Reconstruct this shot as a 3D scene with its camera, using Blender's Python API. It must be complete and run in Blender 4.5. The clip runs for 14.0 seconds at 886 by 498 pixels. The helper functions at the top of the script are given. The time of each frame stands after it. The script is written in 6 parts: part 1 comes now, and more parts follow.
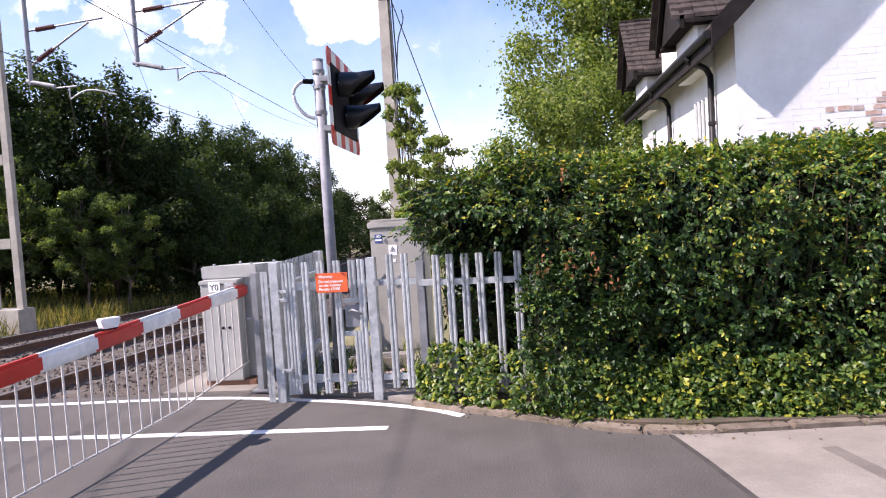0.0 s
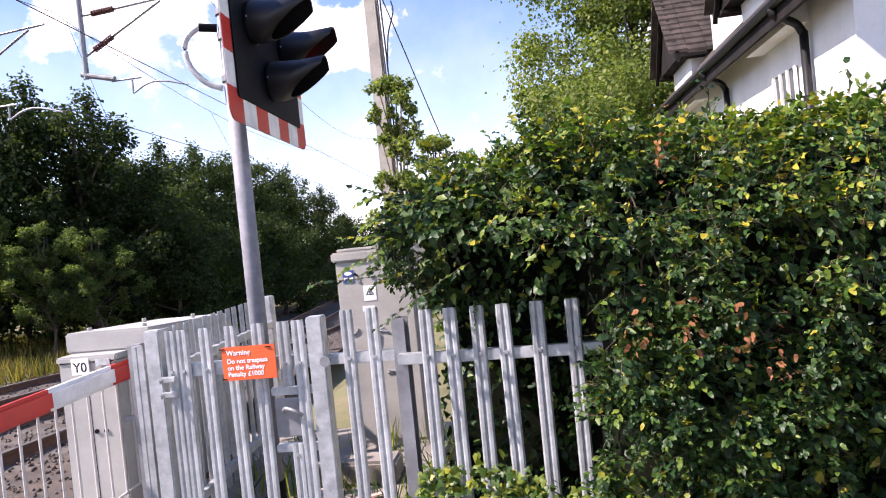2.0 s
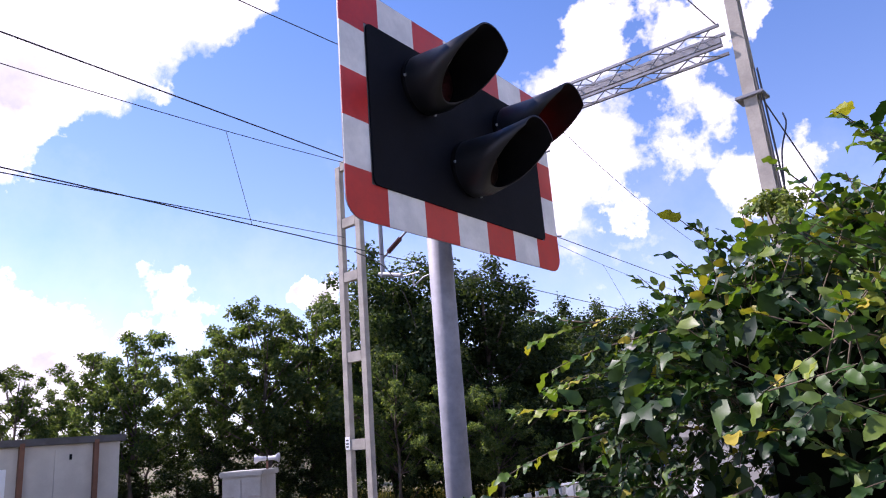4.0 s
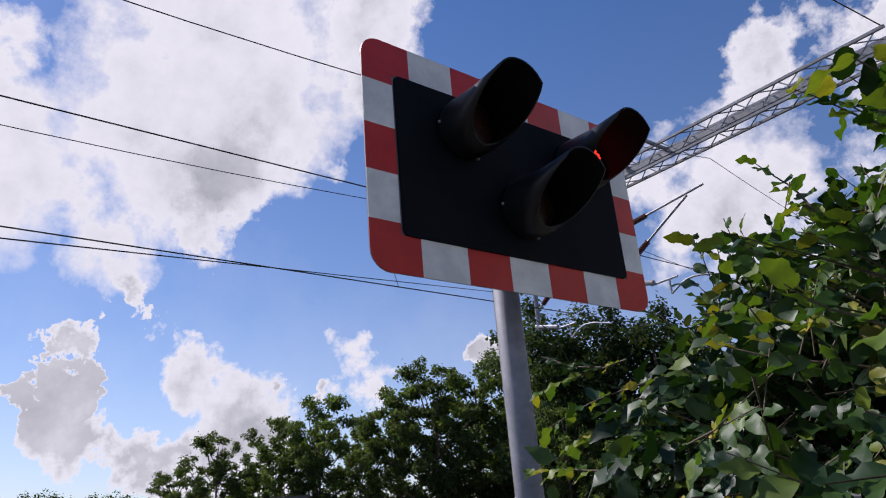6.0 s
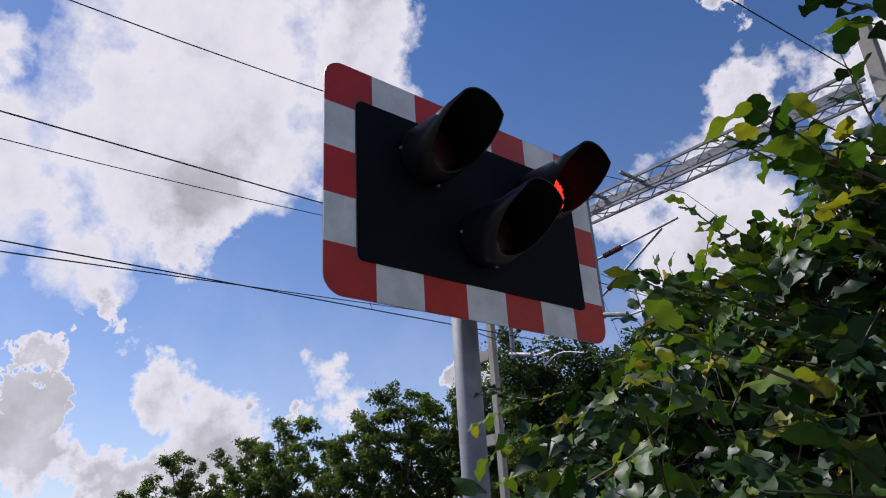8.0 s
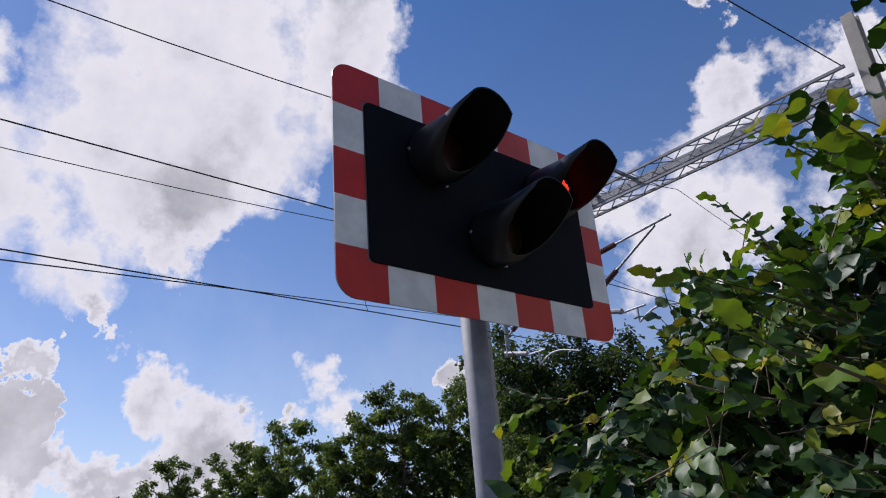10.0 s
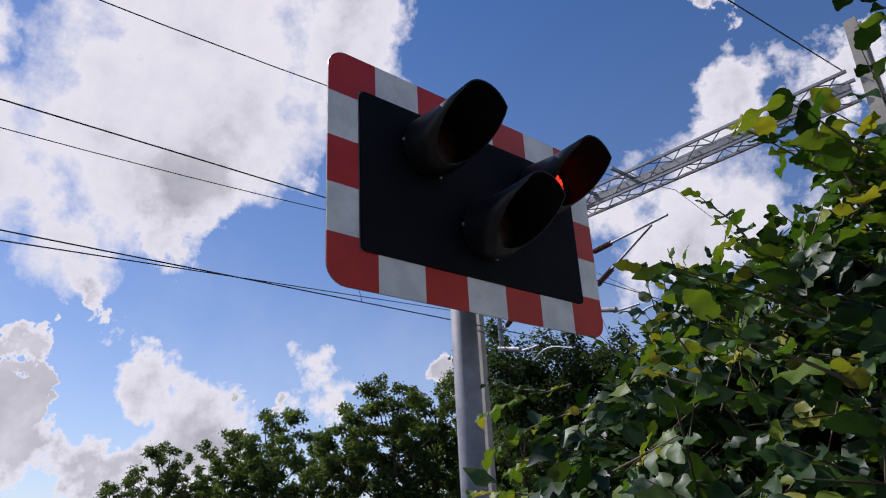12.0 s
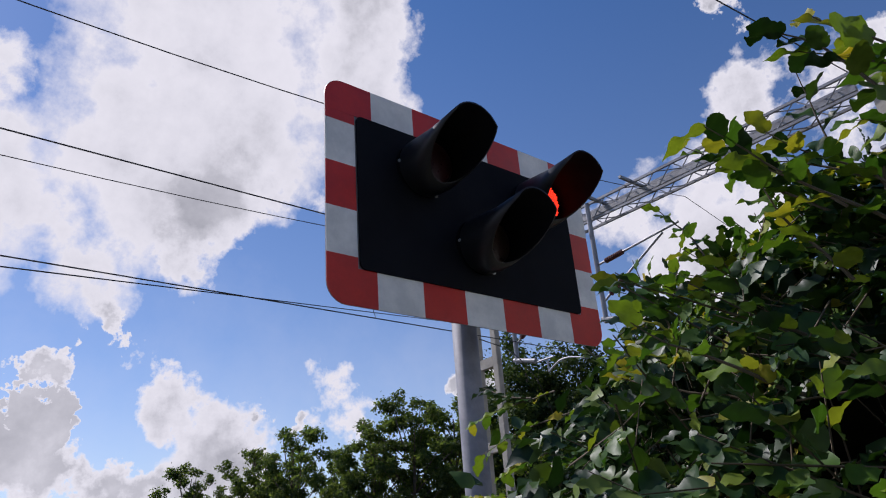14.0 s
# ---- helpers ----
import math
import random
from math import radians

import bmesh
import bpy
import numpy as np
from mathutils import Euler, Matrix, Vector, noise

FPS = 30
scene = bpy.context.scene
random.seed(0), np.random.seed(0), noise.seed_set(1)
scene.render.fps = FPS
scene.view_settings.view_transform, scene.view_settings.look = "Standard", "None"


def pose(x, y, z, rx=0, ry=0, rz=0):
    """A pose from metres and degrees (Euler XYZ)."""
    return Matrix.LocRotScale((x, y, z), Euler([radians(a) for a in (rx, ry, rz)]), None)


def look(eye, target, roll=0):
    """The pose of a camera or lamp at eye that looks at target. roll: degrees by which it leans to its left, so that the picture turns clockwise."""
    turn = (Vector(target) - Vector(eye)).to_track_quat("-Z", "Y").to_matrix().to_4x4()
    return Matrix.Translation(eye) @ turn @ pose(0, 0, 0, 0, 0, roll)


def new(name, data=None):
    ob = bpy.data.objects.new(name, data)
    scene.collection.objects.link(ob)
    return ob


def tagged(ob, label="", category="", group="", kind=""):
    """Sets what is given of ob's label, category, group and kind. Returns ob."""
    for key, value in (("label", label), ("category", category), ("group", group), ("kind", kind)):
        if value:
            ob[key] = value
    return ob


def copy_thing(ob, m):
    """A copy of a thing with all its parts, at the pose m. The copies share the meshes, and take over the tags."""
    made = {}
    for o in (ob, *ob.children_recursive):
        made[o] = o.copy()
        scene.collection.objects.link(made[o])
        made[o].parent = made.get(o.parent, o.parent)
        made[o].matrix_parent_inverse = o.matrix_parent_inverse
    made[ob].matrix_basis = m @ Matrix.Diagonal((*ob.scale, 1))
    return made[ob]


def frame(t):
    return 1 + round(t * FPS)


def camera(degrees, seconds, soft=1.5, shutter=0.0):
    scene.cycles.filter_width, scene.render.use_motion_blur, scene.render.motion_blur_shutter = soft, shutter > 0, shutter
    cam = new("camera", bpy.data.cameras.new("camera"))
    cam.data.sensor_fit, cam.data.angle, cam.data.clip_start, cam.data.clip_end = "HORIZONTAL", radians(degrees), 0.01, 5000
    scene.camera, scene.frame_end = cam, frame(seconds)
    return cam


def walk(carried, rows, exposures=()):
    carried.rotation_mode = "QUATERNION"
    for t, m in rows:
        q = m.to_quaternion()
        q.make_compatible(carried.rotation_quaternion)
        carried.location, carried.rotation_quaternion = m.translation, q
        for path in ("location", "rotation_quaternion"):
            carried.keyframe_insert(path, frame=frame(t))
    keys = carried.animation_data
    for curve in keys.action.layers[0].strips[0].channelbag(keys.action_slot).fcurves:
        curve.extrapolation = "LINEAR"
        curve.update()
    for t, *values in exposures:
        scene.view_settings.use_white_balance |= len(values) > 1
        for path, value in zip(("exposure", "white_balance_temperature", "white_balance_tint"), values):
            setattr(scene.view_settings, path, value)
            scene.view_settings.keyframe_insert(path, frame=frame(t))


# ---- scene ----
cam = camera(64.8, 14.0, 1.1)
PATH = [
    (0, (0.377, -0.809, 1.64), (0.116, 1.171, 1.535), -3.6),
    (0.5, (0.267, -0.077, 1.645), (0.03, 1.899, 1.451), -3.9),
    (1, (0.18, 0.538, 1.652), (0.102, 2.534, 1.546), -4.2),
    (1.5, (0.174, 1.193, 1.639), (0.003, 3.184, 1.564), -6.0),
    (2, (0.123, 1.792, 1.627), (-0.162, 3.772, 1.589), -5.8),
    (2.5, (0.115, 2.39, 1.626), (-0.394, 4.324, 1.655), -7.1),
    (3, (0.134, 2.888, 1.621), (-0.557, 4.754, 1.823), -5.3),
    (3.5, (0.158, 3.318, 1.635), (-0.89, 4.986, 1.982), -5.5),
    (4, (0.237, 3.557, 1.626), (-1.023, 5.024, 2.135), -4.6),
    (4.2, (0.267, 3.623, 1.626), (-1.12, 4.971, 2.134), -4.5),
    (6.5, (0.494, 3.973, 1.601), (-1.044, 5.038, 2.306), -5.2),
    (7, (0.554, 4.001, 1.618), (-0.995, 5.056, 2.316), -5.8),
    (7.5, (0.499, 4.004, 1.596), (-1.004, 5.109, 2.318), -5.4),
    (8, (0.477, 3.995, 1.604), (-0.999, 5.114, 2.359), -3.6),
    (10.5, (0.431, 3.944, 1.613), (-1.024, 5.089, 2.368), -5.1),
    (11, (0.459, 3.949, 1.584), (-0.971, 5.094, 2.389), -3.9),
    (11.5, (0.459, 3.946, 1.611), (-0.994, 5.075, 2.395), -3.7),
    (12, (0.448, 3.961, 1.601), (-1.014, 5.11, 2.338), -3.2),
    (12.5, (0.477, 3.961, 1.598), (-0.978, 5.104, 2.356), -4.6),
    (13, (0.468, 3.959, 1.589), (-0.982, 5.103, 2.357), -5.2),
    (13.5, (0.486, 3.966, 1.589), (-0.977, 5.099, 2.348), -4.9),
    (14, (0.551, 3.958, 1.572), (-0.922, 5.066, 2.348), -4.6),
]
walk(cam, [(t, look(eye, target, roll)) for t, eye, target, roll in PATH],
     exposures=[(0, 1.09, 6520, 28), (2.5, 1.24, 6720, 29), (3.2, 1.24, 6950, 35), (4.2, 0.70, 5950, 36), (6.5, -0.24, 6030, 21), (14, -0.24, 6030, 21)])

# ---- light ----
LIGHT_WAY = Vector((0.90, 0.33, -1.0)).normalized()
sun = new("sun", bpy.data.lights.new("sun", "SUN"))
sun.data.energy, sun.data.angle, sun.data.color = 5.0, radians(0.8), (1.0, 0.95, 0.87)
sun.matrix_world = look((0, 0, 30), Vector((0, 0, 30)) + LIGHT_WAY)


def link(tree, a, b):
    tree.links.new(a, b)


def node(tree, kind, **sets):
    n = tree.nodes.new(kind)
    for key, value in sets.items():
        n.inputs[key.replace("_", " ")].default_value = value
    return n


def maths(tree, op, a, b=None, c=None, clamp=False):
    n = tree.nodes.new("ShaderNodeMath")
    n.operation, n.use_clamp = op, clamp
    for i, v in enumerate((a, b, c)):
        if v is None:
            continue
        if isinstance(v, (int, float)):
            n.inputs[i].default_value = v
        else:
            link(tree, v, n.inputs[i])
    return n.outputs[0]


def ramp(tree, fac, stops):
    n = tree.nodes.new("ShaderNodeValToRGB")
    while len(n.color_ramp.elements) < len(stops):
        n.color_ramp.elements.new(0.5)
    for el, (at, col) in zip(n.color_ramp.elements, stops):
        el.position = at
        el.color = (*col, 1) if len(col) == 3 else col
    link(tree, fac, n.inputs[0])
    return n.outputs[0]


# summer sky with heaped white clouds: each cloud a direction, a half angle in degrees and a weight
GREAT_CLOUD = [
    ((-0.719, 0.278, 0.637), 11.4, 1.00), ((-0.800, 0.163, 0.578), 8.8, 1.00), ((-0.702, 0.370, 0.609), 6.2, 1.00), ((-0.800, 0.278, 0.532), 8.8, 1.00),
    ((-0.862, 0.156, 0.482), 8.8, 1.00), ((-0.914, 0.100, 0.394), 7.0, 1.00), ((-0.945, 0.093, 0.313), 2.4, 0.62), ((-0.873, 0.259, 0.414), 4.4, 0.90),
    ((-0.807, 0.340, 0.483), 4.9, 0.95), ((-0.641, 0.389, 0.662), 5.2, 1.00), ((-0.681, 0.148, 0.717), 12.5, 1.00), ((-0.591, 0.301, 0.749), 9.9, 1.00),
    ((-0.904, -0.023, 0.427), 9.4, 1.00), ((-0.848, -0.013, 0.530), 4.2, 0.60),
]
LOW_CLOUDS = [
    ((-0.963, 0.119, 0.243), 1.8, 0.72), ((-0.954, 0.234, 0.186), 3.5, 0.85), ((-0.938, 0.311, 0.152), 4.2, 0.85), ((-0.974, 0.195, 0.119), 1.9, 0.48),
    ((-0.987, 0.134, 0.094), 1.9, 0.48), ((-0.859, 0.475, 0.191), 4.3, 0.99), ((-0.911, 0.367, 0.186), 1.6, 0.60), ((-0.769, 0.596, 0.229), 2.3, 0.88),
    ((-0.976, 0.102, 0.193), 0.9, 0.51), ((-0.953, 0.294, 0.077), 4.6, 0.77), ((-0.347, 0.692, 0.632), 1.8, 0.42),
]
LINE_CLOUDS = [
    ((-0.370, 0.804, 0.465), 4.0, 0.76), ((-0.310, 0.825, 0.472), 4.3, 0.72), ((-0.496, 0.802, 0.334), 5.0, 0.68), ((-0.311, 0.861, 0.402), 4.7, 0.68),
    ((-0.431, 0.816, 0.386), 6.3, 0.76), ((-0.263, 0.843, 0.468), 2.9, 0.64), ((-0.425, 0.853, 0.303), 2.6, 0.36), ((-0.545, 0.734, 0.405), 4.2, 0.50),
    ((-0.451, 0.802, 0.392), 5.7, 0.55), ((-0.320, 0.878, 0.356), 4.2, 0.50), ((-0.254, 0.916, 0.312), 3.6, 0.45),
]
TREE_CLOUDS = [
    ((-0.477, 0.841, 0.256), 4.9, 0.07), ((-0.433, 0.870, 0.237), 4.2, 0.07), ((-0.462, 0.870, 0.174), 3.9, 0.07), ((-0.382, 0.913, 0.147), 4.2, 0.08),
    ((-0.307, 0.944, 0.118), 4.2, 0.08), ((-0.236, 0.969, 0.076), 4.2, 0.08), ((-0.155, 0.983, 0.103), 2.9, 0.07), ((-0.104, 0.983, 0.154), 3.1, 0.08),
    ((-0.223, 0.974, 0.043), 4.7, 0.07),
]
OTHER_CLOUDS = [
    ((0.3, 0.9, 0.3), 12, 0.8), ((0.6, -0.5, 0.5), 14, 0.9), ((-0.2, -0.9, 0.3), 14, 0.9), ((0.9, 0.2, 0.35), 12, 0.9),
    ((0.1, 0.2, 0.97), 10, 0.8), ((-0.7, -0.6, 0.25), 11, 0.9),
]
world = bpy.data.worlds.new("sky")
scene.world = world
world.use_nodes = True
wt = world.node_tree
wt.nodes.clear()
sky = wt.nodes.new("ShaderNodeTexSky")
sky.sky_type, sky.sun_disc = "NISHITA", False
sky.sun_elevation = math.asin(-LIGHT_WAY.z)
sky.sun_rotation = math.atan2(-LIGHT_WAY.x, -LIGHT_WAY.y)
sky.air_density, sky.dust_density, sky.ozone_density = 1.0, 0.2, 6.0
where = wt.nodes.new("ShaderNodeTexCoord").outputs["Generated"]
broad = node(wt, "ShaderNodeTexNoise", Scale=7.0, Detail=9.0, Roughness=0.62)
link(wt, where, broad.inputs["Vector"])
puffs = node(wt, "ShaderNodeTexNoise", Scale=19.0, Detail=6.0, Roughness=0.6)
link(wt, where, puffs.inputs["Vector"])
churn = node(wt, "ShaderNodeTexNoise", Scale=6.0, Detail=7.0, Roughness=0.6)
link(wt, where, churn.inputs["Vector"])
off = wt.nodes.new("ShaderNodeVectorMath")
off.operation = "MULTIPLY_ADD"
off.inputs[1].default_value, off.inputs[2].default_value = (0.03, 0.03, 0.03), (-0.015, -0.015, -0.015)
link(wt, churn.outputs["Color"], off.inputs[0])
bent = wt.nodes.new("ShaderNodeVectorMath")
bent.operation = "ADD"
link(wt, where, bent.inputs[0])
link(wt, off.outputs[0], bent.inputs[1])
height = wt.nodes.new("ShaderNodeSeparateXYZ")
link(wt, where, height.inputs[0])
field = None
for way, half, weight in GREAT_CLOUD + LOW_CLOUDS + LINE_CLOUDS + TREE_CLOUDS + OTHER_CLOUDS:
    dot = wt.nodes.new("ShaderNodeVectorMath")
    dot.operation = "DOT_PRODUCT"
    dot.inputs[1].default_value = Vector(way).normalized()
    link(wt, bent.outputs[0], dot.inputs[0])
    edge = 1 - math.cos(radians(half))
    heap = maths(wt, "MULTIPLY_ADD", maths(wt, "SUBTRACT", dot.outputs["Value"], 1.0), weight / edge, weight)
    field = heap if field is None else maths(wt, "SMOOTH_MAX", field, heap, 0.15)
field = maths(wt, "MAXIMUM", field, -0.6)
grain = maths(wt, "MULTIPLY_ADD", broad.outputs[0], 1.5, -0.75)
grain = maths(wt, "MULTIPLY_ADD", puffs.outputs[0], 0.9, maths(wt, "SUBTRACT", grain, 0.45))
mask = maths(wt, "ADD", field, grain)
cover = maths(wt, "MAXIMUM", maths(wt, "MULTIPLY_ADD", mask, 1.75, -0.18, clamp=True), maths(wt, "MULTIPLY_ADD", height.outputs[2], -0.5, maths(wt, "MULTIPLY_ADD", broad.outputs[0], 0.32, 0.02), clamp=True))
thick = maths(wt, "MULTIPLY_ADD", mask, 0.62, -0.22, clamp=True)
shade = ramp(wt, maths(wt, "MULTIPLY", thick, maths(wt, "MULTIPLY_ADD", broad.outputs[0], 2.0, -0.35, clamp=True)), [(0.0, (1.0, 0.985, 0.955)), (0.3, (0.86, 0.855, 0.84)), (0.6, (0.66, 0.66, 0.655)), (1.0, (0.47, 0.475, 0.48))])
blue = node(wt, "ShaderNodeBackground", Strength=0.083)
deep = node(wt, "ShaderNodeHueSaturation", Value=1.40)
link(wt, sky.outputs[0], deep.inputs["Color"])
link(wt, maths(wt, "MULTIPLY_ADD", height.outputs[2], 0.42, 0.82), deep.inputs["Saturation"])
link(wt, deep.outputs[0], blue.inputs["Color"])
white = node(wt, "ShaderNodeBackground", Strength=0.98)
link(wt, shade, white.inputs["Color"])
both = wt.nodes.new("ShaderNodeMixShader")
link(wt, cover, both.inputs[0])
link(wt, blue.outputs[0], both.inputs[1])
link(wt, white.outputs[0], both.inputs[2])
link(wt, both.outputs[0], wt.nodes.new("ShaderNodeOutputWorld").inputs[0])


# ---- materials ----
def material(name, colour, rough=0.6, metal=0.0, spread=0.15, scale=8.0, bump=0.0, fine=60.0, second=None, blotch=0.5, spec=0.5, by_piece=0.0):
    """A surface with stains at one scale, grain at another, and fine relief."""
    m = bpy.data.materials.new(name)
    m.use_nodes = True
    t = m.node_tree
    b = t.nodes["Principled BSDF"]
    at = t.nodes.new("ShaderNodeTexCoord").outputs["Object"]
    big = node(t, "ShaderNodeTexNoise", Scale=scale, Detail=5.0, Roughness=0.6)
    small = node(t, "ShaderNodeTexNoise", Scale=fine, Detail=4.0, Roughness=0.65)
    link(t, at, big.inputs["Vector"])
    link(t, at, small.inputs["Vector"])
    second = second or tuple(c * (1 - spread) for c in colour)
    lo, hi = 0.5 - 0.28 * blotch, 0.5 + 0.28 * blotch
    base = ramp(t, big.outputs[0], [(lo, colour), (hi, second)])
    grain = t.nodes.new("ShaderNodeMix")
    grain.data_type, grain.blend_type = "RGBA", "MULTIPLY"
    grain.inputs[0].default_value = 1.0
    link(t, base, grain.inputs[6])
    value = maths(t, "MULTIPLY_ADD", small.outputs[0], 2 * spread, 1 - spread)
    if by_piece:
        value = maths(t, "MULTIPLY", value, maths(t, "MULTIPLY_ADD", t.nodes.new("ShaderNodeObjectInfo").outputs["Random"], 2 * by_piece, 1 - by_piece))
    comb = t.nodes.new("ShaderNodeCombineColor")
    for i in range(3):
        link(t, value, comb.inputs[i])
    link(t, comb.outputs[0], grain.inputs[7])
    link(t, grain.outputs[2], b.inputs["Base Color"])
    link(t, maths(t, "MULTIPLY_ADD", small.outputs[0], 0.25, rough - 0.12, clamp=True), b.inputs["Roughness"])
    b.inputs["Metallic"].default_value = metal
    b.inputs["Specular IOR Level"].default_value = spec
    if bump:
        n = node(t, "ShaderNodeBump", Strength=0.6, Distance=bump)
        link(t, small.outputs[0], n.inputs["Height"])
        link(t, n.outputs[0], b.inputs["Normal"])
    return m


def leaf_material(name, stops, rough=0.4, through_light=0.3, by_tree=0.0):
    """Leaf surface: each leaf has its own tint, and lets some light pass."""
    m = bpy.data.materials.new(name)
    m.use_nodes = True
    t = m.node_tree
    b = t.nodes["Principled BSDF"]
    out = t.nodes["Material Output"]
    pick = maths(t, "FRACT", maths(t, "ADD", t.nodes.new("ShaderNodeNewGeometry").outputs["Random Per Island"], t.nodes.new("ShaderNodeObjectInfo").outputs["Random"]))
    col = ramp(t, pick, stops)
    at = t.nodes.new("ShaderNodeTexCoord").outputs["Object"]
    vein = node(t, "ShaderNodeTexNoise", Scale=90.0, Detail=3.0)
    link(t, at, vein.inputs["Vector"])
    mix = t.nodes.new("ShaderNodeMix")
    mix.data_type, mix.blend_type = "RGBA", "MULTIPLY"
    mix.inputs[0].default_value = 1.0
    link(t, col, mix.inputs[6])
    v = maths(t, "MULTIPLY_ADD", vein.outputs[0], 0.7, 0.65)
    if by_tree:
        v = maths(t, "MULTIPLY", v, maths(t, "MULTIPLY_ADD", t.nodes.new("ShaderNodeObjectInfo").outputs["Random"], 2 * by_tree, 1 - by_tree))
    comb = t.nodes.new("ShaderNodeCombineColor")
    for i in range(3):
        link(t, v, comb.inputs[i])
    link(t, comb.outputs[0], mix.inputs[7])
    link(t, mix.outputs[2], b.inputs["Base Color"])
    b.inputs["Roughness"].default_value = rough
    b.inputs["Specular IOR Level"].default_value = 0.30 if rough < 0.5 else 0.12
    lit = t.nodes.new("ShaderNodeBsdfTranslucent")
    warm = t.nodes.new("ShaderNodeMix")
    warm.data_type, warm.blend_type = "RGBA", "MULTIPLY"
    warm.inputs[0].default_value = 1.0
    warm.inputs[7].default_value = (1.5, 1.6, 0.5, 1)
    link(t, mix.outputs[2], warm.inputs[6])
    link(t, warm.outputs[2], lit.inputs["Color"])
    ms = t.nodes.new("ShaderNodeMixShader")
    ms.inputs[0].default_value = through_light
    link(t, b.outputs[0], ms.inputs[1])
    link(t, lit.outputs[0], ms.inputs[2])
    link(t, ms.outputs[0], out.inputs["Surface"])
    return m


def glow_material(name, colour, strength):
    m = bpy.data.materials.new(name)
    m.use_nodes = True
    b = m.node_tree.nodes["Principled BSDF"]
    b.inputs["Base Color"].default_value = (*[c * 0.5 for c in colour], 1)
    b.inputs["Emission Color"].default_value = (*colour, 1)
    b.inputs["Emission Strength"].default_value = strength
    return m


M_ASPHALT = material("asphalt", (0.080, 0.072, 0.064), 0.88, scale=1.1, spread=0.50, fine=70, bump=0.008, second=(0.058, 0.052, 0.046))
M_PALE = material("pale_concrete", (0.235, 0.210, 0.180), 0.88, scale=2.2, spread=0.28, fine=70, bump=0.004, second=(0.175, 0.155, 0.13))
M_KERB = material("kerb_stone", (0.20, 0.160, 0.125), 0.9, scale=7, spread=0.35, fine=60, bump=0.008, second=(0.12, 0.095, 0.065), by_piece=0.2)
M_LINE = material("road_paint", (0.78, 0.78, 0.76), 0.6, scale=9, spread=0.12, fine=120, bump=0.002, second=(0.60, 0.59, 0.57))
M_GALV = material("galvanised_steel", (0.50, 0.52, 0.525), 0.45, metal=0.32, scale=14, spread=0.20, fine=45, second=(0.33, 0.35, 0.355), by_piece=0.1)
M_POLE = material("galvanised_pole", (0.26, 0.265, 0.285), 0.64, metal=0.12, scale=11, spread=0.2, fine=55, second=(0.19, 0.195, 0.215), spec=0.35)
M_SLEEPER = material("stained_sleeper", (0.11, 0.095, 0.08), 0.9, scale=4, spread=0.3, fine=40, second=(0.07, 0.06, 0.05))
M_GALV_OLD = material("weathered_steel", (0.30, 0.31, 0.32), 0.55, metal=0.5, scale=6, spread=0.2, fine=40, second=(0.20, 0.20, 0.21))
M_BOX = material("grey_paint", (0.37, 0.37, 0.345), 0.55, scale=3, spread=0.1, fine=50, second=(0.30, 0.30, 0.28))
M_CAB = material("beige_paint", (0.42, 0.405, 0.36), 0.6, scale=3, spread=0.12, fine=40, second=(0.34, 0.325, 0.28))
M_RED = material("red_film", (0.55, 0.03, 0.02), 0.35, scale=10, spread=0.12, fine=70, second=(0.46, 0.025, 0.02))
M_WHITE = material("white_film", (0.80, 0.80, 0.78), 0.4, scale=10, spread=0.08, fine=70, second=(0.64, 0.65, 0.64))
M_BLACK = material("black_plastic", (0.004, 0.0042, 0.0052), 0.7, scale=12, spread=0.25, fine=90, second=(0.006, 0.0063, 0.0075), spec=0.12)
M_BOARD = material("dark_board", (0.005, 0.0056, 0.0082), 0.65, scale=6, spread=0.2, fine=120, second=(0.0075, 0.0082, 0.0115), spec=0.10)
M_ORANGE = material("orange_sign", (0.78, 0.13, 0.03), 0.45, scale=7, spread=0.06, fine=80, second=(0.70, 0.11, 0.03))
M_TEXT = material("white_lettering", (0.85, 0.85, 0.83), 0.5, spread=0.05)
M_INK = material("black_lettering", (0.02, 0.02, 0.02), 0.6, spread=0.1)
M_BLUE = material("blue_label", (0.04, 0.07, 0.25), 0.5, spread=0.1)
M_RUST = material("rusty_rail", (0.16, 0.075, 0.045), 0.85, scale=7, spread=0.35, fine=60, bump=0.003, second=(0.09, 0.05, 0.035))
M_SHINE = material("worn_rail_head", (0.30, 0.27, 0.25), 0.4, metal=0.7, spread=0.1)
M_BALLAST = material("ballast", (0.092, 0.070, 0.052), 0.95, scale=2.5, spread=0.45, fine=30, bump=0.03, second=(0.055, 0.046, 0.04))
M_STONE = material("ballast_stone", (0.075, 0.058, 0.046), 0.9, scale=9, spread=0.35, fine=50, second=(0.07, 0.06, 0.052))
M_SOIL = material("soil", (0.10, 0.075, 0.05), 0.95, scale=5, spread=0.4, fine=50, bump=0.01, second=(0.06, 0.05, 0.03))
M_GROUND = material("meadow_ground", (0.10, 0.11, 0.04), 0.95, scale=0.6, spread=0.35, fine=12, bump=0.03, second=(0.16, 0.13, 0.07))
M_BARK = material("bark", (0.13, 0.10, 0.075), 0.9, scale=6, spread=0.35, fine=40, bump=0.01, second=(0.07, 0.055, 0.04))
# near-black paint for the deep shade inside the hedge
M_HEDGE_SHADE = material("hedge_inner_shade", (0.010, 0.012, 0.007), 0.95, scale=9, spread=0.4, second=(0.006, 0.007, 0.004), spec=0.05)
M_TWIG = material("twig", (0.11, 0.08, 0.05), 0.8, scale=15, spread=0.25, second=(0.07, 0.055, 0.03))
